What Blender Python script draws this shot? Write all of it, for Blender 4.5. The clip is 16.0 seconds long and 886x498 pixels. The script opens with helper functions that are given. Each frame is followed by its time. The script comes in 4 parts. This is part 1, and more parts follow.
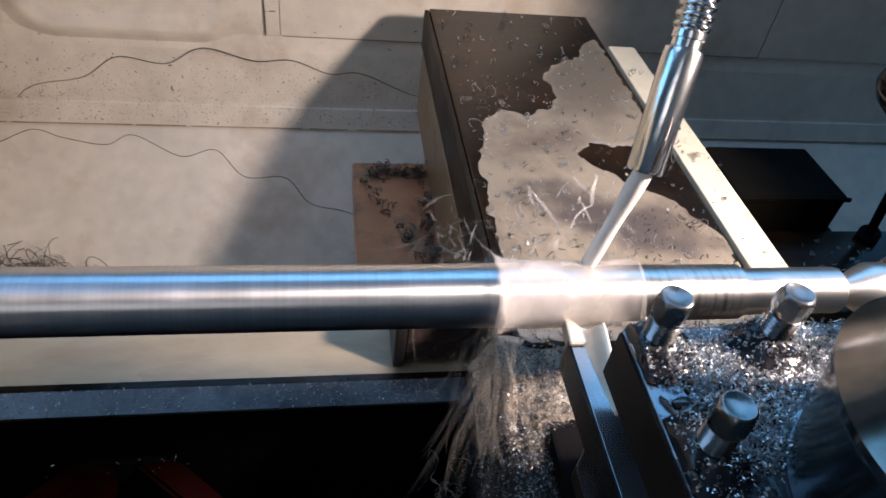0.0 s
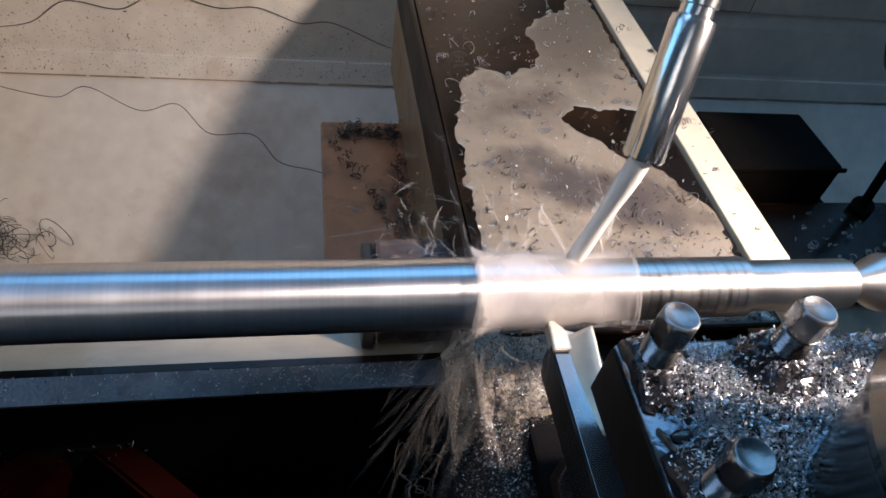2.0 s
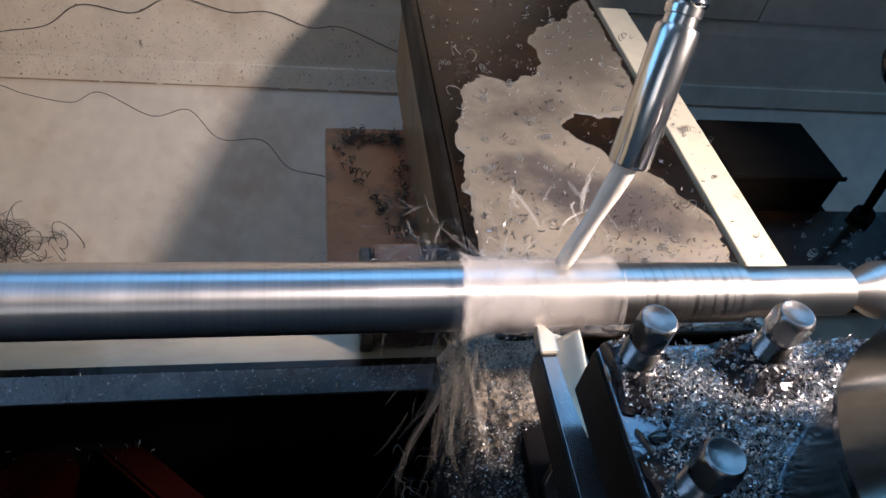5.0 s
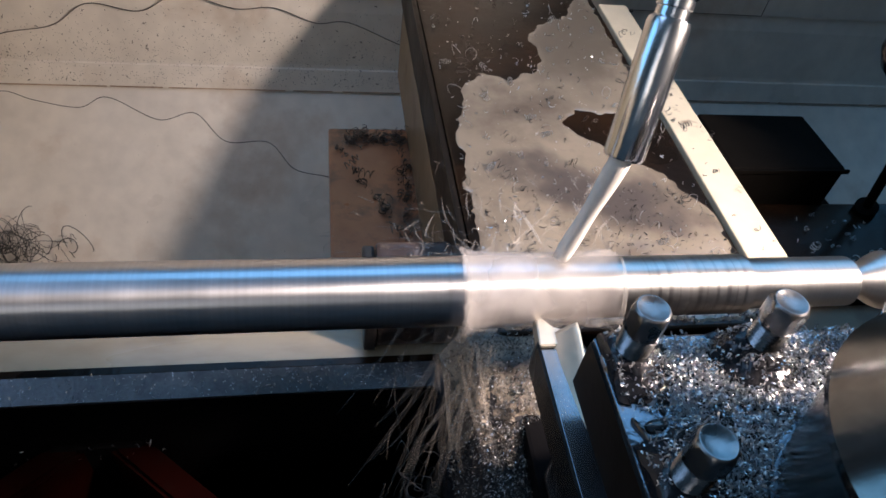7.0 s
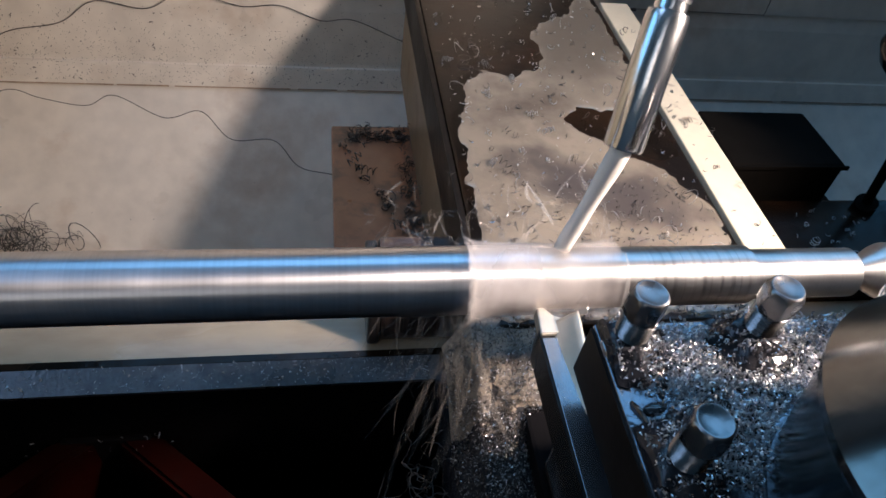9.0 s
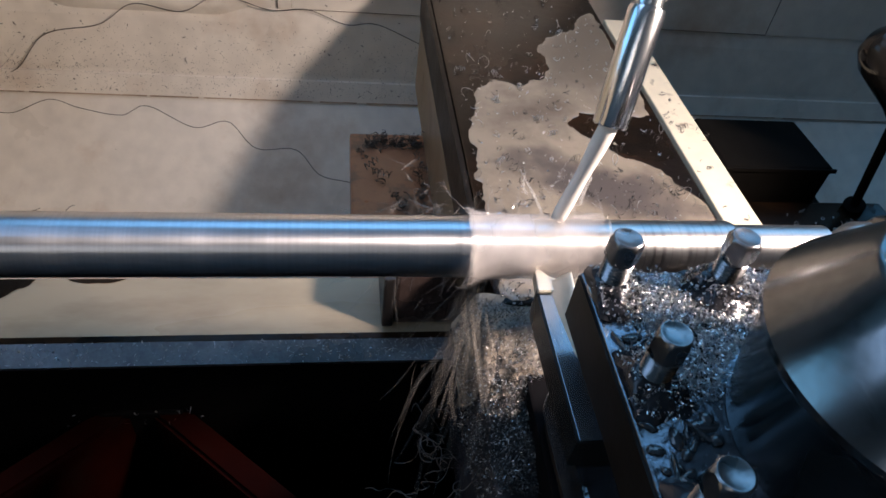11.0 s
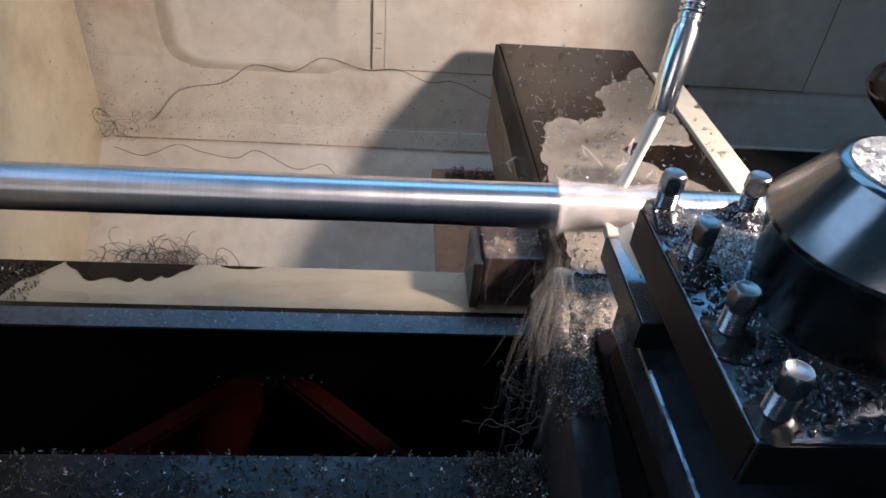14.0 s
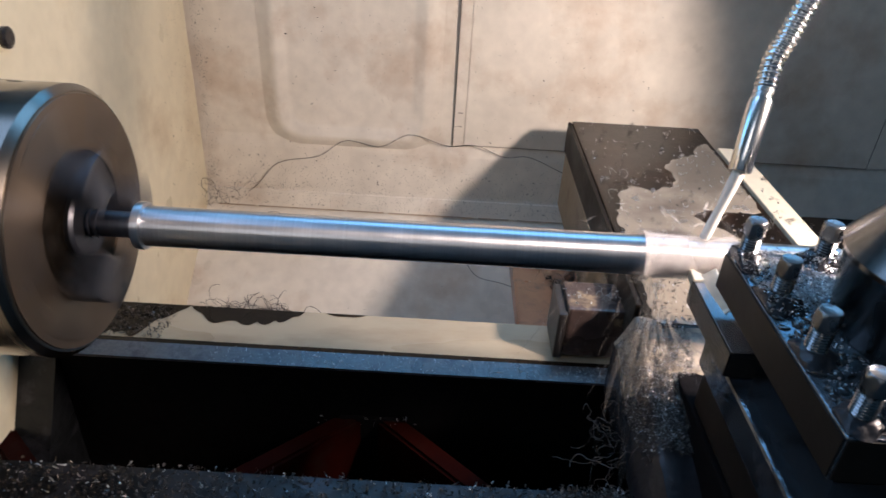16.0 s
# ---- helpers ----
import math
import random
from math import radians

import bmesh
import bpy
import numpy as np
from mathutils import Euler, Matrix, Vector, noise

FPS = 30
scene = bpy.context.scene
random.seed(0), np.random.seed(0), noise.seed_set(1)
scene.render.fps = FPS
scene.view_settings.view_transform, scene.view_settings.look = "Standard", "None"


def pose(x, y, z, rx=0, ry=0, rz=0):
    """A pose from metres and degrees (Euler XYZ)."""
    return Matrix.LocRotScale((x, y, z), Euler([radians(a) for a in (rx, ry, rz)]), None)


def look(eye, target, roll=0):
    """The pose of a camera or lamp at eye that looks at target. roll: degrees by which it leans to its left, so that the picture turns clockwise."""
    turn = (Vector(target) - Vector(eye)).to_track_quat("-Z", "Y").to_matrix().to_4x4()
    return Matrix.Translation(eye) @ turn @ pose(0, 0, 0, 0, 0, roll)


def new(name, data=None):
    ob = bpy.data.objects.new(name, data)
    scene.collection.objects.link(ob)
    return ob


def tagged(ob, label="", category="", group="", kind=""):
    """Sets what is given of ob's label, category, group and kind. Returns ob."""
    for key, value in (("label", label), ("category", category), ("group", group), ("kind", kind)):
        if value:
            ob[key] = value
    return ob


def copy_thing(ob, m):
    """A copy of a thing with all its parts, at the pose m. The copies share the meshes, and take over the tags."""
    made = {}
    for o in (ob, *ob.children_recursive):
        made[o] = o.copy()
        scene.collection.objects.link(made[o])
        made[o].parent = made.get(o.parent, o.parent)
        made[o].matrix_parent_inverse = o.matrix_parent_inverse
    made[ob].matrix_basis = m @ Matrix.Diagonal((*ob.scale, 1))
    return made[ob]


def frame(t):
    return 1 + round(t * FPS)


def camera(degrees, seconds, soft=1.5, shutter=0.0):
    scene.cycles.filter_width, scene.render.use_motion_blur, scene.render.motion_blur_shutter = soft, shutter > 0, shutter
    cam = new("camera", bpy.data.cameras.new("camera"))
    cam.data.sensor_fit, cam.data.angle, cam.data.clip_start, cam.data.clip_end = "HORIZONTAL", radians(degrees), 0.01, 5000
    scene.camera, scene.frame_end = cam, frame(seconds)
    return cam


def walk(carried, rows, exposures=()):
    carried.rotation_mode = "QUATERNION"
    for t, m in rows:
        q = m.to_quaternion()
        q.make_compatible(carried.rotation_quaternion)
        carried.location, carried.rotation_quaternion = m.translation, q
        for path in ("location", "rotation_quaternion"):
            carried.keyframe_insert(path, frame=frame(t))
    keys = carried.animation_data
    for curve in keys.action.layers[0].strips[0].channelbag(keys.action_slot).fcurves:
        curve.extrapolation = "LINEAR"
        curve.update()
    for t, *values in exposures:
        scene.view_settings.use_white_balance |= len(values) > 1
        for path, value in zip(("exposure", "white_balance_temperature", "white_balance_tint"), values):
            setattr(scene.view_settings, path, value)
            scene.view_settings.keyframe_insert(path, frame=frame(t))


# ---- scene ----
cam = camera(66.47, 16.0, soft=1.6, shutter=0.5)
PATH = [
    (0.0, 0.0001, -0.2718, 1.3905, 47.52, -6.21, -7.08),
    (0.5, 0.0015, -0.2566, 1.3859, 46.41, -7.09, -8.18),
    (1.0, -0.0001, -0.2444, 1.3813, 45.74, -7.22, -8.02),
    (1.5, 0.0108, -0.2265, 1.3715, 43.56, -7.62, -8.36),
    (2.0, 0.0092, -0.2222, 1.3757, 43.34, -7.77, -8.21),
    (2.5, 0.0079, -0.2246, 1.3798, 43.64, -7.75, -7.75),
    (3.0, 0.0139, -0.2275, 1.3807, 43.90, -7.92, -7.69),
    (3.5, 0.0131, -0.2247, 1.3809, 43.83, -7.80, -7.56),
    (4.0, 0.0103, -0.2260, 1.3806, 43.78, -8.16, -7.21),
    (6.5, 0.0192, -0.2322, 1.3801, 43.87, -6.29, -7.42),
    (7.0, 0.0143, -0.2340, 1.3810, 43.89, -6.54, -7.41),
    (7.5, 0.0140, -0.2372, 1.3794, 43.69, -6.66, -7.92),
    (8.0, 0.0131, -0.2354, 1.3786, 43.59, -6.53, -7.94),
    (8.5, 0.0114, -0.2372, 1.3797, 43.74, -6.43, -7.66),
    (11.0, -0.0006, -0.3013, 1.3917, 45.98, -6.19, -6.11),
    (11.5, -0.0063, -0.3296, 1.3976, 47.09, -5.63, -5.96),
    (12.0, -0.0200, -0.3688, 1.4019, 48.32, -5.42, -5.09),
    (12.5, -0.0320, -0.4023, 1.4046, 49.33, -5.39, -4.22),
    (13.0, -0.0480, -0.4268, 1.4080, 50.17, -5.51, -3.62),
    (13.5, -0.0555, -0.4494, 1.4081, 51.06, -4.82, -3.09),
    (14.0, -0.0638, -0.4666, 1.4118, 52.28, -4.36, -2.59),
    (14.5, -0.0703, -0.4868, 1.4144, 54.25, -3.23, -1.87),
    (15.0, -0.0892, -0.5176, 1.4205, 56.57, -3.11, -0.40),
    (15.5, -0.0997, -0.5376, 1.4235, 57.85, -3.14, 0.23),
    (16.0, -0.1199, -0.5494, 1.4244, 58.88, -3.01, 1.50),
]
walk(cam, [(t, pose(x, y, z, rx, ry, rz)) for t, x, y, z, rx, ry, rz in PATH],
     exposures=[(0.0, -0.05), (1.0, -0.05), (2.0, -0.24), (2.5, -0.29), (6.5, -0.31), (8.7, -0.30), (11.0, -0.22), (12.0, -0.18), (12.5, -0.04), (14.0, 0.05), (15.0, 0.15), (16.0, 0.19)])

AXIS = 1.10          # height of the spindle axis
FEED = -0.001597      # carriage feed along the bed, metres a second
rng = random.Random(7)

# ---- world and light ----
world = bpy.data.worlds.new("world")
scene.world = world
world.use_nodes = True
wn = world.node_tree.nodes
sky = wn.new("ShaderNodeTexSky")
sky.sky_type, sky.sun_disc = "NISHITA", False
sky.sun_elevation, sky.sun_rotation = radians(25), radians(200)
world.node_tree.links.new(sky.outputs[0], wn["Background"].inputs[0])
wn["Background"].inputs[1].default_value = 0.08


def lamp(name, kind, m, power, colour, **more):
    data = bpy.data.lights.new(name, kind)
    data.energy, data.color = power, colour
    for k, v in more.items():
        setattr(data, k, v)
    ob = new(name, data)
    ob.matrix_world = m
    return ob


# machine work lamp, warm, shaded towards the right
LAMP = (0.525, -0.125, 1.425)
lamp("work_lamp", "SPOT", look(LAMP, (LAMP[0] - 0.75, LAMP[1] + 0.45, LAMP[2] - 0.45)), 47.5, (1.0, 0.82, 0.725),
     spot_size=radians(101), spot_blend=0.36, shadow_soft_size=0.036)
# daylight in the workshop window behind the operator
lamp("window_daylight", "AREA", look((-0.95, -1.86, 2.35), (-0.95, 0.0, 2.35)), 1.2, (0.20, 0.55, 1.0),
     shape="RECTANGLE", size=1.2, size_y=1.1)
# daylight in the large window of the end wall
lamp("end_window_daylight", "AREA", look((-2.96, 0.45, 2.05), (0.0, 0.45, 2.05)), 14.0, (0.20, 0.58, 1.0),
     shape="RECTANGLE", size=1.6, size_y=1.5)
# daylight in the long roof light behind the splash guard
lamp("rear_roof_daylight", "AREA", look((0.95, 1.30, 3.19), (0.95, 1.3001, 0.0)), 36.0, (0.22, 0.55, 1.0),
     shape="RECTANGLE", size=3.9, size_y=1.1)
# daylight in the high window of the back wall
lamp("rear_window_daylight", "AREA", look((1.5, 1.99, 2.65), (1.5, 0.0, 2.65)), 15.0, (0.13, 0.50, 1.0),
     shape="RECTANGLE", size=2.6, size_y=0.8)
# daylight in the roof light over the headstock end
lamp("side_roof_daylight", "AREA", look((-2.0, 0.10, 3.19), (-2.0, 0.1001, 0.0)), 19.0, (0.32, 0.52, 0.86),
     shape="RECTANGLE", size=1.5, size_y=1.5)


# ---- materials ----
def material(name, base, rough=0.5, metal=0.0, grain=60.0, amount=0.15, bump=0.1, spots=None, stretch=(1, 1, 1),
             alpha=1.0, coat=0.0, blotch=6.0, rough_var=0.15, spot_scale=9.0, spot_cut=(0.52, 0.62), bump_dist=0.002, spec=0.5, turned_metal=0.0, veil=None, ends=None):
    """A surface with two scales of variation, fine relief and, with spots, stains of a second colour."""
    m = bpy.data.materials.new(name)
    m.use_nodes = True
    nt = m.node_tree
    p = nt.nodes["Principled BSDF"]
    L = nt.links.new
    co = nt.nodes.new("ShaderNodeTexCoord")
    mp = nt.nodes.new("ShaderNodeMapping")
    mp.inputs["Scale"].default_value = stretch
    L(co.outputs["Object"], mp.inputs[0])
    fine = nt.nodes.new("ShaderNodeTexNoise")
    fine.inputs["Scale"].default_value, fine.inputs["Detail"].default_value = grain, 5
    big = nt.nodes.new("ShaderNodeTexNoise")
    big.inputs["Scale"].default_value, big.inputs["Detail"].default_value = blotch, 4
    for n in (fine, big):
        L(mp.outputs[0], n.inputs["Vector"])
    add = nt.nodes.new("ShaderNodeMath")
    add.operation = "ADD"
    L(fine.outputs[0], add.inputs[0])
    L(big.outputs[0], add.inputs[1])
    ramp = nt.nodes.new("ShaderNodeMapRange")
    ramp.inputs["From Min"].default_value, ramp.inputs["From Max"].default_value = 0.6, 1.4
    ramp.inputs["To Min"].default_value, ramp.inputs["To Max"].default_value = 1 - amount, 1 + amount
    L(add.outputs[0], ramp.inputs[0])
    col = nt.nodes.new("ShaderNodeMix")
    col.data_type, col.blend_type = "RGBA", "MULTIPLY"
    col.inputs[0].default_value = 1.0
    col.inputs[6].default_value = (*base, 1)
    L(ramp.outputs[0], col.inputs[7])
    out = col.outputs[2]
    if spots:
        sn = nt.nodes.new("ShaderNodeTexNoise")
        sn.inputs["Scale"].default_value, sn.inputs["Detail"].default_value, sn.inputs["Roughness"].default_value = spot_scale, 6, 0.65
        L(mp.outputs[0], sn.inputs["Vector"])
        sr = nt.nodes.new("ShaderNodeMapRange")
        sr.inputs["From Min"].default_value, sr.inputs["From Max"].default_value = spot_cut
        L(sn.outputs[0], sr.inputs[0])
        mx = nt.nodes.new("ShaderNodeMix")
        mx.data_type = "RGBA"
        L(sr.outputs[0], mx.inputs[0])
        L(out, mx.inputs[6])
        mx.inputs[7].default_value = (*spots, 1)
        out = mx.outputs[2]
    L(out, p.inputs["Base Color"])
    rr = nt.nodes.new("ShaderNodeMapRange")
    rr.inputs["From Min"].default_value, rr.inputs["From Max"].default_value = 0.3, 0.7
    rr.inputs["To Min"].default_value, rr.inputs["To Max"].default_value = max(0.02, rough - rough_var), min(1, rough + rough_var)
    L(big.outputs[0], rr.inputs[0])
    L(rr.outputs[0], p.inputs["Roughness"])
    p.inputs["Metallic"].default_value, p.inputs["Alpha"].default_value = metal, alpha
    p.inputs["Coat Weight"].default_value, p.inputs["Coat Roughness"].default_value = coat, 0.06
    p.inputs["Specular IOR Level"].default_value = spec
    if veil:
        vn = nt.nodes.new("ShaderNodeTexNoise")
        vn.inputs["Scale"].default_value, vn.inputs["Detail"].default_value = veil[0], 4
        L(mp.outputs[0], vn.inputs["Vector"])
        vr = nt.nodes.new("ShaderNodeMapRange")
        vr.inputs["From Min"].default_value, vr.inputs["From Max"].default_value = 0.35, 0.68
        vr.inputs["To Min"].default_value, vr.inputs["To Max"].default_value = veil[1], veil[2]
        L(vn.outputs[0], vr.inputs[0])
        alpha_out = vr.outputs[0]
        if ends:
            sx = nt.nodes.new("ShaderNodeSeparateXYZ")
            L(co.outputs["Object"], sx.inputs[0])
            wob = nt.nodes.new("ShaderNodeMath")
            wob.operation = "MULTIPLY_ADD"
            wob.inputs[1].default_value = 0.016
            L(fine.outputs[0], wob.inputs[0])
            L(sx.outputs[0], wob.inputs[2])
            for x0, x1 in ends:
                er = nt.nodes.new("ShaderNodeMapRange")
                er.interpolation_type = "SMOOTHSTEP"
                er.inputs["From Min"].default_value, er.inputs["From Max"].default_value = x0 + 0.008, x1 + 0.008
                L(wob.outputs[0], er.inputs[0])
                mu = nt.nodes.new("ShaderNodeMath")
                mu.operation = "MULTIPLY"
                L(alpha_out, mu.inputs[0])
                L(er.outputs[0], mu.inputs[1])
                alpha_out = mu.outputs[0]
        L(alpha_out, p.inputs["Alpha"])
    if turned_metal:
        tg = nt.nodes.new("ShaderNodeTangent")
        tg.direction_type, tg.axis = "RADIAL", "X"
        L(tg.outputs[0], p.inputs["Tangent"])
        p.inputs["Anisotropic"].default_value, p.inputs["Anisotropic Rotation"].default_value = turned_metal, 0.25
    if bump:
        b = nt.nodes.new("ShaderNodeBump")
        b.inputs["Strength"].default_value, b.inputs["Distance"].default_value = bump, bump_dist
        L(fine.outputs[0], b.inputs["Height"])
        L(b.outputs[0], p.inputs["Normal"])
    return m


CREAM = material("cream_enamel", (0.71, 0.655, 0.58), 0.40, grain=35, amount=0.14, bump=0.05, spots=(0.48, 0.355, 0.26), spot_scale=4.5, spot_cut=(0.51, 0.77))
CREAM_YELLOW = material("yellowed_cream_enamel", (0.68, 0.60, 0.43), 0.42, grain=35, amount=0.10, bump=0.06, spots=(0.52, 0.42, 0.28), spot_scale=6, spot_cut=(0.5, 0.75))
# Worn cream, darkened in its base for the shade below the slide.
CREAM_SHADED = material("shaded_worn_cream_enamel", (0.17, 0.13, 0.085), 0.5, grain=50, amount=0.2, bump=0.12, spots=(0.12, 0.08, 0.05), spot_scale=14, spot_cut=(0.55, 0.68))
WAY = material("way_with_coolant_film", (0.40, 0.33, 0.23), 0.30, grain=30, amount=0.10, bump=0.05, stretch=(0.35, 1, 1), spots=(0.24, 0.18, 0.12), spot_scale=8, spot_cut=(0.50, 0.70), coat=0.4)
CHAMFER = material("ground_steel_edge", (0.15, 0.152, 0.16), 0.38, 0.7, grain=320, amount=0.35, bump=0.15, spots=(0.10, 0.10, 0.11), spot_scale=60, spot_cut=(0.5, 0.66))
# Near-black base puts the shade inside the bed into the colour.
BEDSHADE = material("shaded_oily_cast_iron", (0.005, 0.0045, 0.005), 0.7, 0.0, grain=70, amount=0.4, bump=0.4, spec=0.05)
FRONTWAY = material("front_way_steel", (0.020, 0.022, 0.025), 0.34, 0.5, grain=90, amount=0.4, bump=0.5, spots=(0.05, 0.05, 0.06), spot_scale=20)
# Red paint with the shade deep in the bed put into its base.
REDPAINT = material("shaded_red_casting_paint", (0.0125, 0.0011, 0.0005), 0.7, spec=0.04, grain=60, amount=0.3, bump=0.25, spots=(0.012, 0.004, 0.003), spot_scale=18)
PLATE = material("oily_steel_plate", (0.007, 0.0045, 0.003), 0.22, 0.0, grain=60, amount=0.4, bump=0.25, spots=(0.024, 0.012, 0.006), spot_scale=9, spot_cut=(0.48, 0.64), spec=0.22)
PLATE_EDGE = material("dark_plate_edge", (0.012, 0.009, 0.007), 0.5, 0.0, grain=80, amount=0.4, bump=0.3, spec=0.15)
MILK = material("milky_coolant", (0.27, 0.225, 0.175), 0.12, grain=22, amount=0.12, bump=0.10, spots=(0.115, 0.092, 0.075), spot_scale=8, spot_cut=(0.47, 0.70), coat=0.5, rough_var=0.06)
def darkened(m, at, along, half, wide, tint):
    """Mixes a darker tint into the milky coolant over an uneven stretch."""
    nt = m.node_tree
    p, L = nt.nodes["Principled BSDF"], nt.links.new
    src = p.inputs["Base Color"].links[0].from_socket
    co, mp, no = nt.nodes.new("ShaderNodeTexCoord"), nt.nodes.new("ShaderNodeMapping"), nt.nodes.new("ShaderNodeTexNoise")
    mp.vector_type = "TEXTURE"
    mp.inputs["Location"].default_value, mp.inputs["Rotation"].default_value, mp.inputs["Scale"].default_value = (*at, 0.975), (0, 0, along), (half, wide, 1)
    no.inputs["Scale"].default_value, no.inputs["Detail"].default_value = 24.0, 5
    ln, ad, rg, mx = nt.nodes.new("ShaderNodeVectorMath"), nt.nodes.new("ShaderNodeMath"), nt.nodes.new("ShaderNodeMapRange"), nt.nodes.new("ShaderNodeMix")
    ln.operation, ad.operation, mx.data_type, rg.interpolation_type = "LENGTH", "MULTIPLY_ADD", "RGBA", "SMOOTHSTEP"
    ad.inputs[1].default_value = 1.6
    rg.inputs["From Min"].default_value, rg.inputs["From Max"].default_value = 2.15, 1.25
    L(co.outputs["Object"], mp.inputs[0])
    L(co.outputs["Object"], no.inputs["Vector"])
    L(mp.outputs[0], ln.inputs[0])
    L(no.outputs[0], ad.inputs[0])
    L(ln.outputs["Value"], ad.inputs[2])
    L(ad.outputs[0], rg.inputs[0])
    L(rg.outputs[0], mx.inputs[0])
    L(src, mx.inputs[6])
    mx.inputs[7].default_value = (*tint, 1)
    L(mx.outputs[2], p.inputs["Base Color"])


# darker stretch across the front of the puddle
darkened(MILK, (0.285, 0.222), -0.40, 0.105, 0.036, (0.085, 0.072, 0.068))
# thin coolant at the back, where the dark plate shows through
darkened(MILK, (0.335, 0.520), 1.25, 0.130, 0.070, (0.150, 0.125, 0.098))
SLURRYMAT = material("milky_chip_slurry", (0.25, 0.205, 0.16), 0.48, grain=160, amount=0.3, bump=0.5, spots=(0.10, 0.085, 0.075), spot_scale=60, spot_cut=(0.48, 0.62))
BROWN = material("rusty_brown_paint", (0.29, 0.122, 0.062), 0.40, grain=45, amount=0.22, bump=0.12, spots=(0.085, 0.05, 0.035), spot_scale=13, spot_cut=(0.52, 0.66), coat=0.2)
BARMAT = material("cream_strip", (0.66, 0.58, 0.44), 0.38, grain=60, amount=0.10, bump=0.06, spots=(0.25, 0.18, 0.12), spot_scale=26, spot_cut=(0.64, 0.74))
BLACKBOX = material("black_cover", (0.004, 0.0035, 0.003), 0.75, grain=60, amount=0.4, bump=0.1, spec=0.03)
STEEL = material("turned_steel", (0.60, 0.61, 0.645), 0.36, 1.0, grain=420, amount=0.16, bump=0.0, stretch=(1, 0.01, 0.01), blotch=30, rough_var=0.04, turned_metal=0.86)
STEEL_FINE = material("fresh_turned_steel", (0.60, 0.585, 0.57), 0.36, 1.0, grain=700, amount=0.12, bump=0.0, stretch=(1, 0.01, 0.01), blotch=40, rough_var=0.04, turned_metal=0.5)
# Darker steel that puts the shade of tool grooves into colour.
GROOVE_SHADE = material("groove_shade_steel", (0.52, 0.505, 0.49), 0.34, 1.0, grain=700, amount=0.2, bump=0.0, stretch=(1, 0.01, 0.01), blotch=40, turned_metal=0.7)
NECK = material("dark_turned_steel", (0.16, 0.16, 0.18), 0.35, 1.0, grain=300, amount=0.3, bump=0.0, stretch=(1, 0.02, 0.02))
CHUCK = material("chuck_steel", (0.22, 0.195, 0.17), 0.20, 1.0, grain=200, amount=0.2, bump=0.0, stretch=(1, 0.02, 0.02), blotch=25, turned_metal=0.6)
CHUCKFACE = material("chuck_face_steel", (0.17, 0.132, 0.10), 0.34, 0.9, grain=40, amount=0.35, bump=0.05, blotch=12, turned_metal=0.7)
JAW = material("dark_jaw_steel", (0.10, 0.105, 0.12), 0.30, 0.8, grain=120, amount=0.3, bump=0.1)
NOZZLE = material("dented_chrome", (0.85, 0.85, 0.85), 0.20, 1.0, grain=55, amount=0.06, bump=0.35, blotch=15, rough_var=0.05, bump_dist=0.0012)
CHROME = material("chrome", (0.80, 0.80, 0.80), 0.14, 1.0, grain=40, amount=0.06, bump=0.12, blotch=15, rough_var=0.06)
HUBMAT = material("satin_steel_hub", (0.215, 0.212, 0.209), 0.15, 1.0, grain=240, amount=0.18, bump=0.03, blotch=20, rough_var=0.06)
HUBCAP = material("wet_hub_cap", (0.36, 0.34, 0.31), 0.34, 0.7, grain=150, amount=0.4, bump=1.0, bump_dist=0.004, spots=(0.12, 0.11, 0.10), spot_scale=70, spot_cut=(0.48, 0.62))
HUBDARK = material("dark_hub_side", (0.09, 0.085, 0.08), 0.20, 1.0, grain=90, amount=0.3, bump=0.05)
POST = material("oiled_tool_post_steel", (0.03, 0.028, 0.027), 0.28, 0.4, spec=0.3, grain=120, amount=0.3, bump=0.12, spots=(0.05, 0.045, 0.04), spot_scale=22)
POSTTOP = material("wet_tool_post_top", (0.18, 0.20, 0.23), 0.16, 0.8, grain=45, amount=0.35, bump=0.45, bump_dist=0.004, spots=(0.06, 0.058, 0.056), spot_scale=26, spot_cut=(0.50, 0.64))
# Near-black steel that carries the shade of unlit faces and recesses.
SHADEBLACK = material("shade_black_steel", (0.015, 0.011, 0.0085), 0.45, 0.0, grain=90, amount=0.3, bump=0.1, spec=0.15)
# Brighter copy of the shank's steel for its lit top.
SHANK = material("lit_shank_steel", (0.30, 0.31, 0.33), 0.24, 0.9, grain=90, amount=0.3, bump=0.15, stretch=(1, 0.15, 1), spots=(0.10, 0.10, 0.11), spot_scale=30, spot_cut=(0.52, 0.66))
BOLT = material("wet_bolt_steel", (0.26, 0.26, 0.265), 0.26, 1.0, grain=150, amount=0.25, bump=0.15, blotch=40)
CARBIDE = material("tool_insert", (0.74, 0.66, 0.54), 0.35, 0.6, grain=90, amount=0.2, bump=0.1)
CHIP = material("steel_chips", (0.62, 0.62, 0.63), 0.34, 0.95, grain=200, amount=0.35, bump=0.0, blotch=60)
CHIPDARK = material("dark_chips", (0.10, 0.09, 0.085), 0.35, 0.8, grain=200, amount=0.3, bump=0.0)
FLECK = material("dirt_flecks", (0.05, 0.04, 0.035), 0.6, grain=90, amount=0.3, bump=0.0)
SEAM = material("brown_crease_line", (0.36, 0.27, 0.20), 0.7, grain=120, amount=0.5, bump=0.0)
GAP = material("dark_seam", (0.085, 0.065, 0.05), 0.7, grain=40, amount=0.3, bump=0.0)
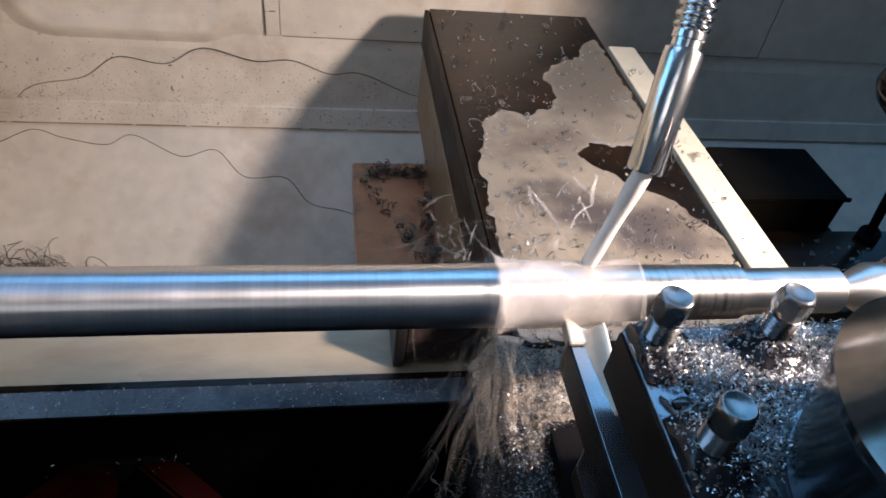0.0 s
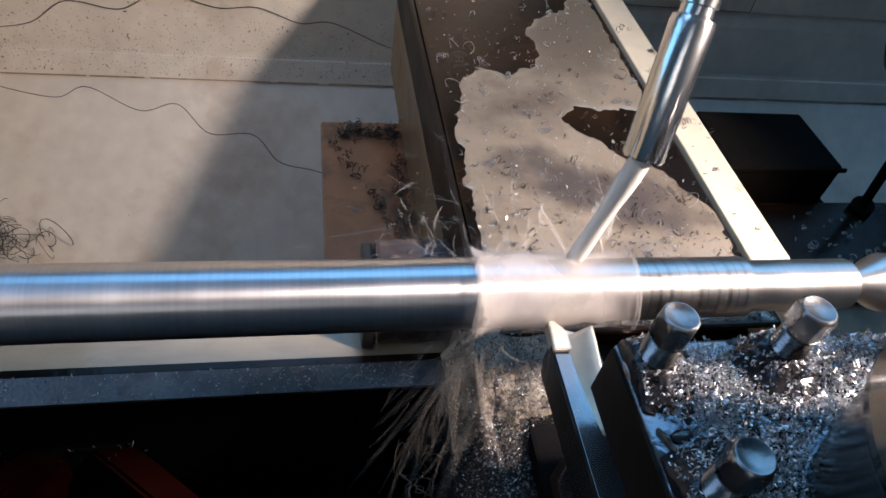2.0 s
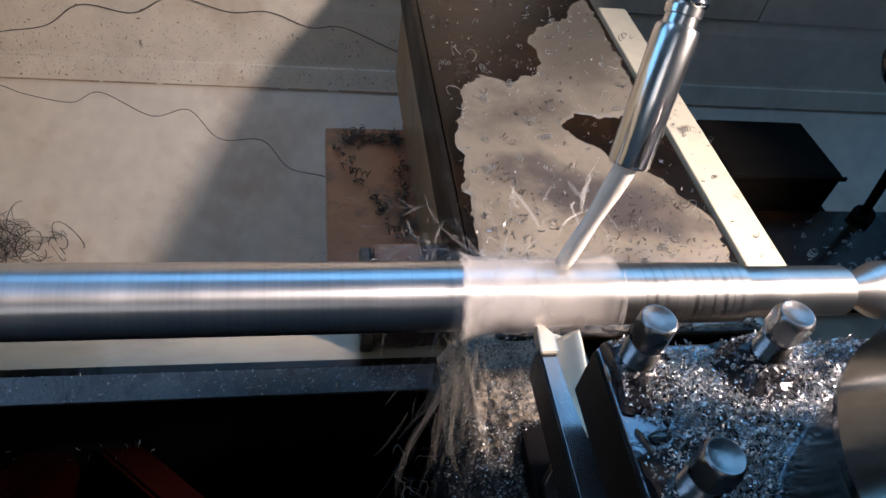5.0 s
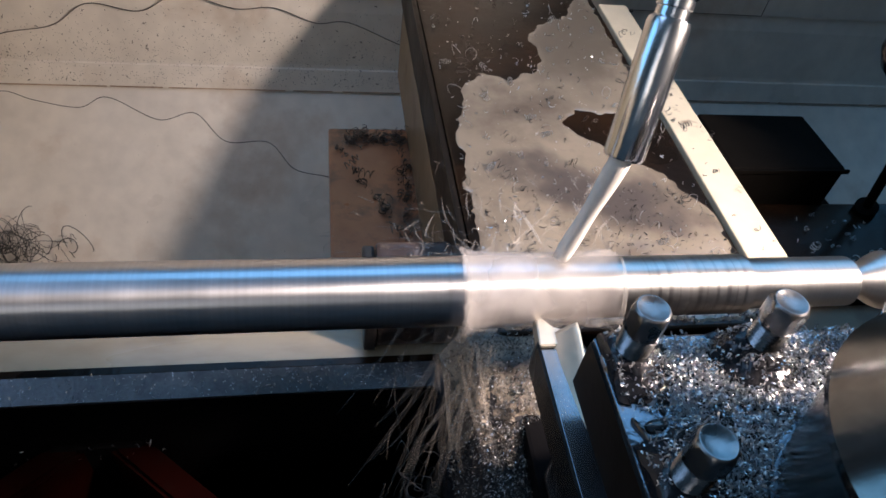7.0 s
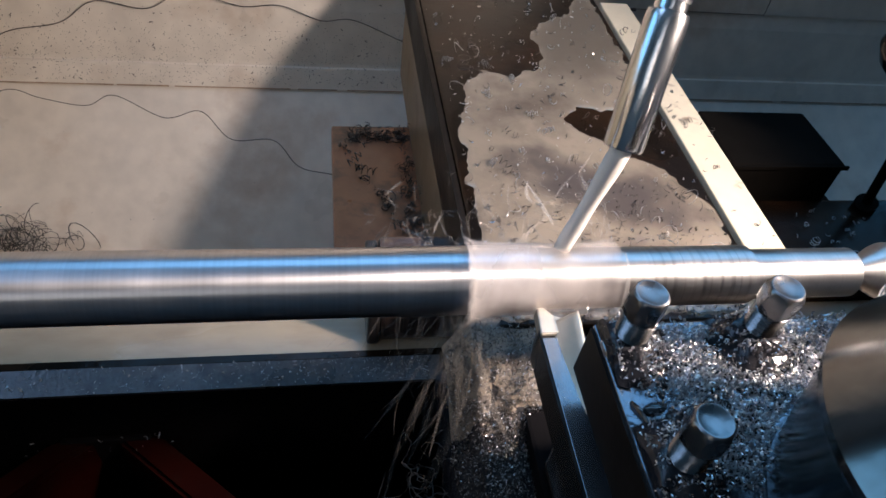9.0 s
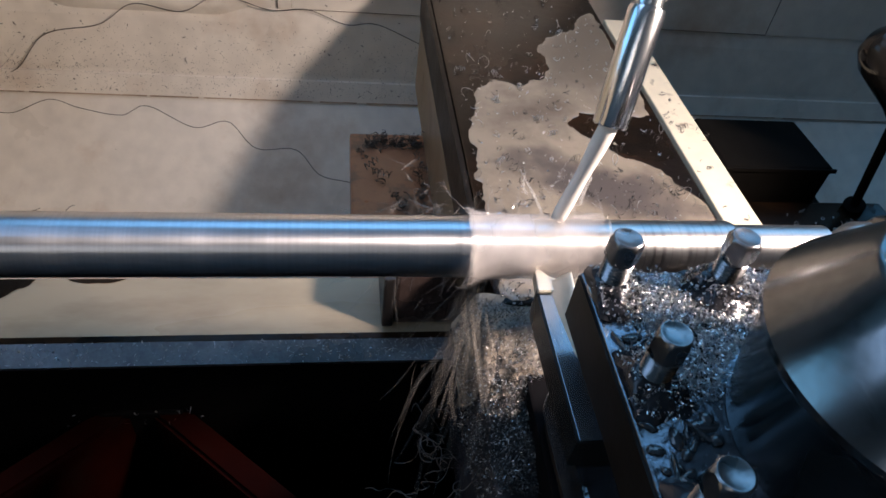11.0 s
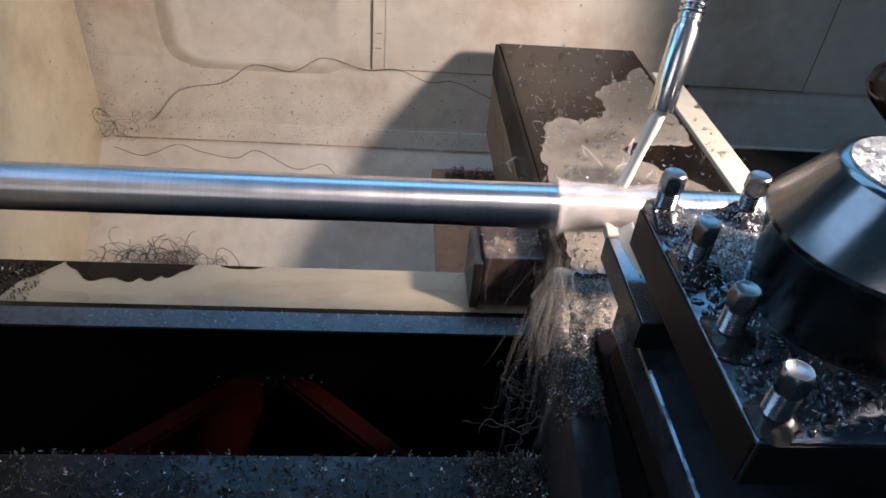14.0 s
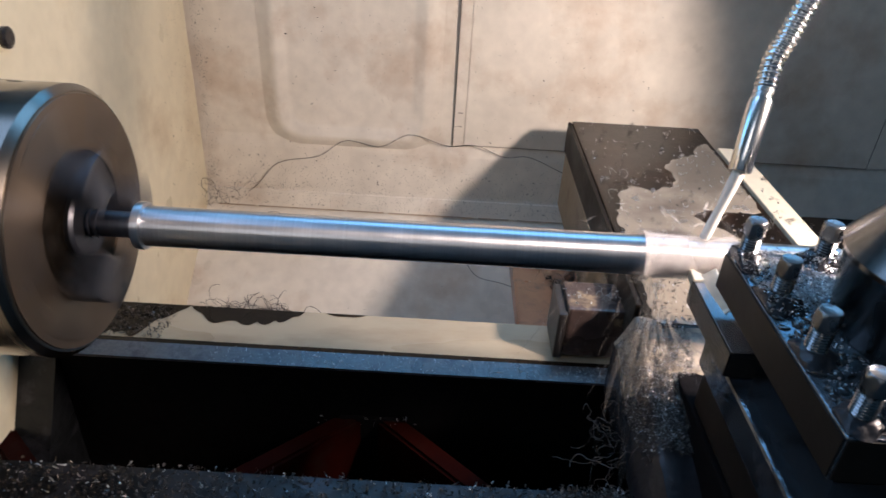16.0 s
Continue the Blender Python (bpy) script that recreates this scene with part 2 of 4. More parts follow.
SPRAY = material("coolant_spray", (0.86, 0.78, 0.70), 0.25, grain=120, amount=0.1, bump=0.0, alpha=0.055)
SPRAY_BACK = material("coolant_splash", (0.88, 0.82, 0.77), 0.25, grain=120, amount=0.1, bump=0.0, alpha=0.07)
JET = material("coolant_jet", (0.90, 0.85, 0.78), 0.22, grain=90, amount=0.08, bump=0.1, alpha=0.95)
FOAM = material("coolant_film_on_bar", (0.84, 0.78, 0.76), 0.26, grain=140, amount=0.08, bump=0.2, veil=(26.0, 0.10, 0.42), stretch=(1, 0.8, 0.8), ends=((0.094, 0.099), (0.190, 0.180)))
FROTH = material("coolant_froth", (0.84, 0.78, 0.76), 0.30, grain=140, amount=0.08, bump=0.0, veil=(40.0, 0.0, 0.10), stretch=(1, 0.6, 0.6), ends=((0.090, 0.102), (0.192, 0.178)))
STRAND = material("coolant_strand", (0.88, 0.83, 0.78), 0.22, grain=120, amount=0.08, bump=0.0, alpha=0.15)
VEIL = material("falling_coolant", (0.86, 0.79, 0.72), 0.25, grain=120, amount=0.1, bump=0.0, alpha=0.04)
BAKELITE = material("black_bakelite", (0.008, 0.0075, 0.007), 0.07, spec=0.2, grain=30, amount=0.2, bump=0.02, rough_var=0.03)
GREYROD = material("grey_rod", (0.20, 0.20, 0.21), 0.35, 0.9, grain=90, amount=0.2, bump=0.05)
WALLMAT = material("workshop_plaster", (0.22, 0.21, 0.20), 0.8, grain=20, amount=0.2, bump=0.2)
CEILMAT = material("white_ceiling", (0.75, 0.75, 0.74), 0.8, grain=20, amount=0.1, bump=0.1)
FLOORMAT = material("concrete_floor", (0.10, 0.10, 0.10), 0.7, grain=25, amount=0.3, bump=0.2)
RUBBER = material("black_wiper_rubber", (0.02, 0.018, 0.018), 0.35, grain=90, amount=0.3, bump=0.4)
WET = material("wet_coolant_drops", (0.03, 0.032, 0.035), 0.06, 0.0, grain=60, amount=0.2, bump=0.0, rough_var=0.03, coat=0.8)
SLUDGE = material("dark_wet_sludge", (0.03, 0.03, 0.035), 0.25, 0.3, grain=90, amount=0.4, bump=0.6)
WING = material("oily_purple_casting", (0.085, 0.06, 0.055), 0.28, 0.35, grain=70, amount=0.5, bump=0.7, spots=(0.34, 0.25, 0.16), spot_scale=22, spot_cut=(0.54, 0.64))


# ---- mesh helpers ----
def part(name, bm, mat, parent=None, label="", smooth=False):
    me = bpy.data.meshes.new(name)
    bmesh.ops.recalc_face_normals(bm, faces=bm.faces)
    bm.to_mesh(me)
    bm.free()
    me.materials.append(mat)
    if smooth:
        for p in me.polygons:
            p.use_smooth = True
        me.set_sharp_from_angle(angle=radians(38))
    ob = new(name, me)
    if parent:
        ob.parent = parent
    return tagged(ob, label)


def thing(name, label, category, group="", kind="", at=(0, 0, 0)):
    ob = new(name)
    ob.location = at
    return tagged(ob, label, category, group, kind)


def box(x0, x1, y0, y1, z0, z1, bevel=0.0, seg=2, bm=None):
    b = bmesh.new()
    bmesh.ops.create_cube(b, size=1)
    bmesh.ops.transform(b, matrix=Matrix.Translation(((x0 + x1) / 2, (y0 + y1) / 2, (z0 + z1) / 2)) @ Matrix.Diagonal((x1 - x0, y1 - y0, z1 - z0, 1)), verts=b.verts)
    if bevel:
        bmesh.ops.bevel(b, geom=b.edges[:], offset=bevel, segments=seg, affect="EDGES", profile=0.6)
    return b


def turned(profile, n=64, axis="x", at=(0, 0, 0), wobble=0.0):
    """A body of revolution. profile: (along, radius) from one end to the other."""
    b = bmesh.new()
    rings = []
    for i, (a, r) in enumerate(profile):
        ring = []
        for k in range(n):
            w = math.tau * k / n
            rr = r * (1 + wobble * noise.noise((a * 60, math.cos(w) * 1.5, math.sin(w) * 1.5)))
            u, v = rr * math.cos(w), rr * math.sin(w)
            co = (a, u, v) if axis == "x" else (u, v, a)
            ring.append(b.verts.new(Vector(co) + Vector(at)))
        rings.append(ring)
    for p, q in zip(rings, rings[1:]):
        for k in range(n):
            b.faces.new((p[k], p[(k + 1) % n], q[(k + 1) % n], q[k]))
    b.faces.new(rings[0])
    b.faces.new(rings[-1][::-1])
    return b


def curve_points(pts, steps=8):
    """A smooth path through a few points."""
    pts = [Vector(p) for p in pts]
    ext = [2 * pts[0] - pts[1], *pts, 2 * pts[-1] - pts[-2]]
    out = []
    for a, b, c, d in zip(ext, ext[1:], ext[2:], ext[3:]):
        for i in range(steps):
            t = i / steps
            out.append(0.5 * ((2 * b) + (c - a) * t + (2 * a - 5 * b + 4 * c - d) * t * t + (3 * b - a - 3 * c + d) * t ** 3))
    return out + [pts[-1]]


def tube_into(verts, faces, pts, radius, n=5, flat=1.0):
    """Adds a tube along pts to the lists. radius: a number or a function of 0..1. flat: thickness against width."""
    base = len(verts)
    m = len(pts)
    side = None
    for i, p in enumerate(pts):
        t = (pts[min(i + 1, m - 1)] - pts[max(i - 1, 0)])
        t = t.normalized() if t.length > 1e-9 else Vector((0, 0, 1))
        if side is None:
            side = t.orthogonal().normalized()
        side = (side - t * side.dot(t))
        side = side.normalized() if side.length > 1e-6 else t.orthogonal().normalized()
        up = t.cross(side)
        r = radius(i / (m - 1)) if callable(radius) else radius
        for k in range(n):
            w = math.tau * k / n
            verts.append(p + side * (r * math.cos(w)) + up * (r * flat * math.sin(w)))
    for i in range(m - 1):
        for k in range(n):
            a, b = base + i * n + k, base + i * n + (k + 1) % n
            faces.append((a, b, b + n, a + n))
    faces.append(tuple(base + k for k in range(n))[::-1])
    faces.append(tuple(base + (m - 1) * n + k for k in range(n)))


def from_lists(name, verts, faces, mat, parent=None, label="", smooth=True):
    me = bpy.data.meshes.new(name)
    me.from_pydata([tuple(v) for v in verts], [], faces)
    me.materials.append(mat)
    if smooth:
        me.polygons.foreach_set("use_smooth", [True] * len(me.polygons))
    ob = new(name, me)
    if parent:
        ob.parent = parent
    return tagged(ob, label)


def tube(name, pts, radius, mat, parent=None, label="", n=10, flat=1.0):
    v, f = [], []
    tube_into(v, f, pts, radius, n, flat)
    return from_lists(name, v, f, mat, parent, label)


def extrude_x(profile, x0, x1):
    """A solid along the bed from a closed outline in (y, z)."""
    b = bmesh.new()
    ends = [[b.verts.new((x, y, z)) for y, z in profile] for x in (x0, x1)]
    n = len(profile)
    for k in range(n):
        b.faces.new((ends[0][k], ends[0][(k + 1) % n], ends[1][(k + 1) % n], ends[1][k]))
    b.faces.new(ends[0][::-1])
    b.faces.new(ends[1])
    return b


CARRIED = []          # what rides on the carriage


def pan_z(y):
    """Height of the chip tray's slope at depth y."""
    return 0.706 - 0.72 * (0.796 - y)


# ---- the workshop round the lathe ----
def room():
    f = part("floor", box(-3, 3, -1.9, 2.0, -0.1, 0.0), FLOORMAT)
    tagged(f, "grey concrete workshop floor", "floor", kind="structure")
    back = thing("wall_back", "grey plaster workshop wall with a high window", "wall", kind="structure")
    for x0, x1, z0, z1 in ((-3, 3, 0, 2.25), (-3, 3, 3.05, 3.2), (-3, 0.2, 2.25, 3.05), (2.8, 3, 2.25, 3.05)):
        part("wall_piece", box(x0, x1, 2.0, 2.15, z0, z1), WALLMAT, back)
    tagged(part("wall_right", box(3.0, 3.15, -1.9, 2.0, 0, 3.2), WALLMAT), "grey plaster workshop wall", "wall", kind="structure")
    left = thing("wall_left", "grey plaster end wall with a large window", "wall", kind="structure")
    for y0, y1, z0, z1 in ((-1.9, 2.0, 0, 1.3), (-1.9, 2.0, 2.8, 3.2), (-1.9, -0.35, 1.3, 2.8), (1.25, 2.0, 1.3, 2.8)):
        part("wall_piece", box(-3.15, -3.0, y0, y1, z0, z1), WALLMAT, left)
    b = bmesh.new()
    me = bpy.data.meshes.new("roof_slab")
    for x0, x1, y0, y1 in ((-3.15, 3.15, -2.05, -0.65), (-3.15, -2.75, -0.65, 0.75), (-1.25, 3.15, -0.65, 0.75), (-3.15, -2.75, 0.75, 0.85), (-1.25, -1.0, 0.75, 0.85), (-3.15, -1.0, 0.85, 1.85), (2.9, 3.15, 0.75, 1.85), (-3.15, 3.15, 1.85, 2.15)):
        slab = box(x0, x1, y0, y1, 3.2, 3.3)
        slab.to_mesh(me)
        slab.free()
        b.from_mesh(me)
    tagged(part("ceiling", b, CEILMAT), "pale workshop ceiling with two roof lights", "ceiling", kind="structure")
    front = thing("wall_front", "grey plaster wall with a window", "wall", kind="structure")
    for x0, x1, z0, z1 in ((-3, 3, 0, 1.8), (-3, 3, 2.9, 3.2), (-3, -1.55, 1.8, 2.9), (-0.35, 3, 1.8, 2.9)):
        part("wall_piece", box(x0, x1, -2.05, -1.9, z0, z1), WALLMAT, front)


room()


# ---- chip tray and splash guard ----
def splash_guard():
    g = thing("splash_guard", "cream painted sheet steel splash guard, stained and speckled with chips", "splash guard", kind="structure")
    outline = [(0.835, 1.72), (0.825, 0.861), (0.818, 0.835), (0.806, 0.745), (0.796, 0.708), (0.150, pan_z(0.150)),
               (0.150, pan_z(0.150) - 0.01), (0.800, 0.695), (0.812, 0.74), (0.826, 0.835), (0.835, 0.861), (0.845, 1.72)]
    part("sheet", extrude_x(outline, -0.70, 1.30), CREAM, g)
    # pressed ledge along the crease
    part("ledge", extrude_x([(0.797, 0.7060), (0.8050, 0.738), (0.8030, 0.7395), (0.7995, 0.7385), (0.7860, 0.7055)], -0.645, 1.25), CREAM, g)
    r, x = random.Random(3), -0.62
    while x < 1.2:
        x1, h = x + r.uniform(0.04, 0.22), r.uniform(0.0005, 0.0011)
        part("crease_seam", extrude_x([(0.7864, 0.7045), (0.7864, 0.7052 + h), (0.7852, 0.7050 + h), (0.7846, 0.7045)], x, x1), SEAM, g)
        x = x1 + r.uniform(0.0, 0.02)
    # door panel with dark seams round it
    part("door_panel", box(-0.0815, 0.792, 0.8195, 0.8265, 0.8637, 1.70, 0.002), CREAM, g)
    part("hinge_strip", box(-0.1052, -0.082, 0.8205, 0.8265, 0.8637, 1.70, 0.002), CREAM, g)
    part("seam", box(-0.1064, -0.1053, 0.8205, 0.8262, 0.862, 1.70), GAP, g)
    part("seam", box(-0.078, 0.795, 0.8218, 0.8262, 0.8622, 0.8636), GAP, g)
    part("seam", box(0.7921, 0.7938, 0.8208, 0.8262, 0.866, 1.70), GAP, g)
    part("side_panel", box(0.7939, 1.25, 0.8199, 0.8265, 0.8637, 1.70, 0.002), CREAM, g)
    part("latch", box(0.50, 0.545, 0.815, 0.8210, 0.861, 0.8655, 0.001), GAP, g)
    for z in (0.935, 0.905):
        part("hinge_mark", box(-0.098, -0.088, 0.8195, 0.8206, z, z + 0.0012), GAP, g)
    # embossed rounded rectangle on the fixed sheet
    b = bmesh.new()
    x0, x1, z0, z1, r = -0.510, -0.135, 0.832, 1.55, 0.075
    loops = []
    for inset, y in ((0.0, 0.8262), (0.010, 0.8230), (0.022, 0.8150), (0.031, 0.8110), (0.039, 0.8112), (0.054, 0.8222), (0.063, 0.8240)):
        ring = []
        for cx, cz, a0 in ((x0 + r, z0 + r, 180), (x1 - r, z0 + r, 270), (x1 - r, z1 - r, 0), (x0 + r, z1 - r, 90)):
            for k in range(9):
                w = radians(a0 + k * 90 / 8)
                ring.append(b.verts.new((cx + (r - inset * 0.6) * math.cos(w) + (inset * 0.4 if cx < -0.3 else -inset * 0.4), y, cz + (r - inset * 0.6) * math.sin(w) + (inset * 0.4 if cz < 1 else -inset * 0.4))))
        loops.append(ring)
    for p, q in zip(loops, loops[1:]):
        for k in range(len(p)):
            b.faces.new((p[k], p[(k + 1) % len(p)], q[(k + 1) % len(p)], q[k]))
    b.faces.new(loops[-1])
    part("embossed_panel", b, CREAM, g, smooth=True)


splash_guard()


def headstock():
    h = thing("headstock", "cream painted headstock side with a small black plug", "headstock", kind="structure")
    part("side", box(-0.90, -0.645, -0.45, 0.815, 0.30, 1.33, 0.012), CREAM_YELLOW, h)
    part("plug", turned([(-0.645, 0.013), (-0.640, 0.013), (-0.638, 0.009)], 20, at=(0, 0.245, 1.20)), RUBBER, h)
    part("spindle_nose", turned([(-0.645, 0.085), (-0.60, 0.085), (-0.60, 0.07), (-0.575, 0.07)], 48, at=(0, 0, AXIS)), NECK, h, smooth=True)


headstock()


# ---- bed ----
def bed():
    b = thing("lathe_bed", "cast iron lathe bed with coolant-filmed ground ways and red webs", "lathe bed", kind="structure")
    part("rear_way", extrude_x([(0.1164, 0.860), (0.198, 0.860), (0.200, 0.852), (0.200, 0.56), (0.1164, 0.56)], -0.645, 1.0), WAY, b)
    part("way_edge", extrude_x([(0.1158, 0.8605), (0.0935, 0.8540), (0.0940, 0.8500), (0.1158, 0.8500)], -0.645, 1.0), CHAMFER, b)
    part("edge_stain", extrude_x([(0.1155, 0.8600), (0.1162, 0.8609), (0.1232, 0.8609), (0.1236, 0.8602)], -0.645, 1.0), PLATE, b, "dark oily line along the way")
    part("rear_wall", extrude_x([(0.106, 0.8495), (0.1155, 0.8495), (0.1155, 0.45), (0.106, 0.45)], -0.645, 1.0), BEDSHADE, b)
    part("front_way", extrude_x([(-0.072, 0.850), (-0.072, 0.45), (-0.20, 0.45), (-0.20, 0.835), (-0.165, 0.852), (-0.13, 0.852), (-0.11, 0.850)], -0.645, 1.0), FRONTWAY, b)
    part("bed_bottom", box(-0.645, 1.0, -0.072, 0.106, 0.43, 0.45), BEDSHADE, b)
    for ax in (-0.75, -0.20, 0.35):
        for sx in (-1, 1):
            web = bmesh.new()
            prof = [(ax + sx * 0.006, 0.104), (ax + sx * 0.048, 0.104), (ax + sx * 0.245, -0.070), (ax + sx * 0.203, -0.070)]
            lo = [web.verts.new((x, y, 0.45)) for x, y in prof]
            hi = [web.verts.new((x, y, 0.762)) for x, y in prof]
            for k in range(4):
                web.faces.new((lo[k], lo[(k + 1) % 4], hi[(k + 1) % 4], hi[k]))
            web.faces.new(hi)
            web.faces.new(lo[::-1])
            bmesh.ops.bevel(web, geom=web.edges[:], offset=0.004, segments=2, affect="EDGES")
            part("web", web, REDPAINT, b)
    part("buttress", extrude_x([(0.105, 0.846), (0.060, 0.770), (-0.070, 0.560), (-0.070, 0.451), (0.105, 0.451)], -0.6445, -0.598), FRONTWAY, b)
    # Near-black rib that paints the shade between the red web legs.
    part("shaded_rib", box(-0.240, -0.160, 0.099, 0.1055, 0.45, 0.764, 0.002), BEDSHADE, b)
    part("leg", box(-0.60, -0.30, -0.20, 0.20, 0.0, 0.43, 0.01), BEDSHADE, b)
    part("leg", box(0.65, 0.95, -0.20, 0.20, 0.0, 0.43, 0.01), BEDSHADE, b)


bed()


# ---- chuck, bar and live centre ----
def chuck():
    c = thing("lathe_chuck", "round steel lathe chuck, spinning fast", "chuck", at=(0, 0, AXIS))
    part("body", turned([(-0.600, 0.118), (-0.596, 0.124), (-0.585, 0.127), (-0.462, 0.127), (-0.456, 0.121), (-0.456, 0.067), (-0.470, 0.064), (-0.472, 0.001)], 96), CHUCK, c, smooth=True)
    # Near-black disc paints the shade in the chuck's recess.
    part("bore_shade", turned([(-0.4715, 0.0638), (-0.4700, 0.0638), (-0.4695, 0.0010)], 96), SHADEBLACK, c, "recess round the bar with its shade painted near-black", smooth=True)
    part("face_ring", turned([(-0.4562, 0.119), (-0.4545, 0.1185), (-0.4545, 0.068), (-0.4562, 0.0675)], 96), CHUCKFACE, c, smooth=True)
    for k in range(3):
        j = box(-0.470, -0.4525, -0.012, 0.012, 0.030, 0.112, 0.003)
        step = box(-0.4540, -0.4210, -0.014, 0.014, 0.030, 0.074, 0.004)
        bmesh.ops.transform(step, matrix=Matrix.Rotation(radians(120 * k + 20), 4, "X"), verts=step.verts)
        part("top_jaw", step, JAW, c, "stepped steel top jaw")
        bmesh.ops.transform(j, matrix=Matrix.Rotation(radians(120 * k + 20), 4, "X"), verts=j.verts)
        part("jaw", j, CHUCK, c)
        s = box(-0.4548, -0.4540, -0.004, 0.004, 0.075, 0.116)
        bmesh.ops.transform(s, matrix=Matrix.Rotation(radians(120 * k + 80), 4, "X"), verts=s.verts)
        part("slot", s, NECK, c)
    part("hub_ring", turned([(-0.468, 0.034), (-0.452, 0.034), (-0.449, 0.031), (-0.449, 0.012)], 64), NECK, c, smooth=True)
    return c


def workpiece():
    w = thing("steel_bar", "long turned steel bar held between chuck and centre", "steel bar", at=(0, 0, AXIS))
    part("neck", turned([(-0.470, 0.0125), (-0.446, 0.0125), (-0.446, 0.0150), (-0.444, 0.0150), (-0.444, 0.0125), (-0.440, 0.0125), (-0.440, 0.0145), (-0.438, 0.0145), (-0.438, 0.0125), (-0.402, 0.0125)], 48), NECK, w, smooth=True)
    part("flange", turned([(-0.4045, 0.0200), (-0.4035, 0.0225), (-0.3985, 0.0230), (-0.3960, 0.0225), (-0.3950, 0.0190)], 64), STEEL, w, smooth=True)
    part("rough_length", turned([(-0.3965, 0.0188), (-0.395, 0.0192), (-0.20, 0.0192), (0.110, 0.0192), (0.1105, 0.0178)], 96), STEEL, w, smooth=True)
    prof = [(0.110, 0.0176), (0.2542, 0.0176), (0.2548, 0.0168), (0.2549, 0.0151)]
    # No grooves are cut: thin darker rings paint their shade on the bar.
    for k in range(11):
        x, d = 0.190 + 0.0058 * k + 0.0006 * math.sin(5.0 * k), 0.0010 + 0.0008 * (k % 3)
        part("groove_band", turned([(x, 0.01755), (x + 0.0003, 0.017625), (x + d, 0.017625), (x + d + 0.0003, 0.01755)], 96), GROOVE_SHADE, w)
    part("finished_length", turned(prof, 96), STEEL_FINE, w, smooth=True)
    part("end_journal", turned([(0.2540, 0.0151), (0.3245, 0.0151), (0.3260, 0.0138), (0.3262, 0.002)], 96), STEEL_FINE, w, smooth=True)
    return w


def live_centre():
    t = thing("live_centre", "shiny steel live centre in the tailstock quill", "live centre", at=(0, 0, AXIS))
    part("cone", turned([(0.3255, 0.0045), (0.330, 0.0075), (0.346, 0.0165), (0.350, 0.0180), (0.360, 0.0180), (0.362, 0.0160), (0.368, 0.0160)], 64), STEEL_FINE, t, smooth=True)
    part("bearing_cap", turned([(0.366, 0.0150), (0.368, 0.0205), (0.372, 0.0225), (0.410, 0.0225), (0.414, 0.0215)], 64), BOLT, t, smooth=True)
    part("quill", turned([(0.412, 0.0270), (0.416, 0.0290), (0.70, 0.0290)], 64), GREYROD, t, smooth=True)
    return t


def tailstock():
    t = thing("tailstock", "dark cast iron tailstock body on the bed", "tailstock")
    part("body", box(0.66, 0.95, -0.06, 0.09, 0.862, 1.17, 0.02, 3), BLACKBOX, t)
    return t


CHUCK_OB, BAR_OB = chuck(), workpiece()
live_centre()
tailstock()


# ---- carriage ----
def cross_slide():
    c = thing("carriage", "lathe carriage with an oily steel slide plate and cream castings", "carriage")
    part("slide_plate", box(0.146, 0.392, 0.060, 0.706, 0.930, 0.974, 0.003), PLATE, c, "oily dark steel plate")
    part("plate_edge", box(0.1390, 0.1459, 0.10, 0.704, 0.914, 0.9730, 0.003), PLATE_EDGE, c)
    part("casting", box(0.1400, 0.40, 0.14, 0.69, 0.80, 0.9135, 0.004), CREAM_SHADED, c, "cream painted casting")
    bar = part("strip", box(0.394, 0.434, 0.125, 0.600, 0.962, 0.978, 0.002), BARMAT, c, "cream painted strip")
    part("bracket", box(0.031, 0.30, 0.203, 0.545, 0.775, 0.806, 0.004), BROWN, c, "rust-brown oily bracket")
    part("wing", box(0.070, 0.30, 0.132, 0.196, 0.8635, 0.938, 0.004), WING, c, "wet dark saddle wing")
    part("wiper", box(0.058, 0.0695, 0.128, 0.1975, 0.8625, 0.932, 0.003), RUBBER, c)
    part("saddle", box(0.139, 0.62, -0.32, 0.1315, 0.862, 0.905, 0.004), CREAM_SHADED, c, "cream painted saddle")
    part("saddle_front", box(0.128, 0.50, -0.34, -0.205, 0.80, 0.8615, 0.004), BEDSHADE, c)
    part("cross_slide", box(0.162, 0.372, -0.36, 0.0595, 0.9055, 0.958, 0.003), BEDSHADE, c)
    part("cover", box(0.442, 0.575, 0.262, 0.358, 0.860, 0.972, 0.003), BLACKBOX, c, "black cover box")
    part("cover_trim", box(0.442, 0.578, 0.2585, 0.2615, 0.967, 0.9715), BLACKBOX, c)
    part("cover_shelf", box(0.436, 0.66, 0.132, 0.2585, 0.885, 0.925, 0.003), PLATE, c)
    part("cover_base", box(0.436, 0.66, 0.2625, 0.40, 0.80, 0.8595, 0.003), BLACKBOX, c)
    part("compound_slide", box(0.166, 0.352, -0.325, -0.045, 0.9585, 1.040, 0.004), SHADEBLACK, c)
    CARRIED.append(c)


cross_slide()


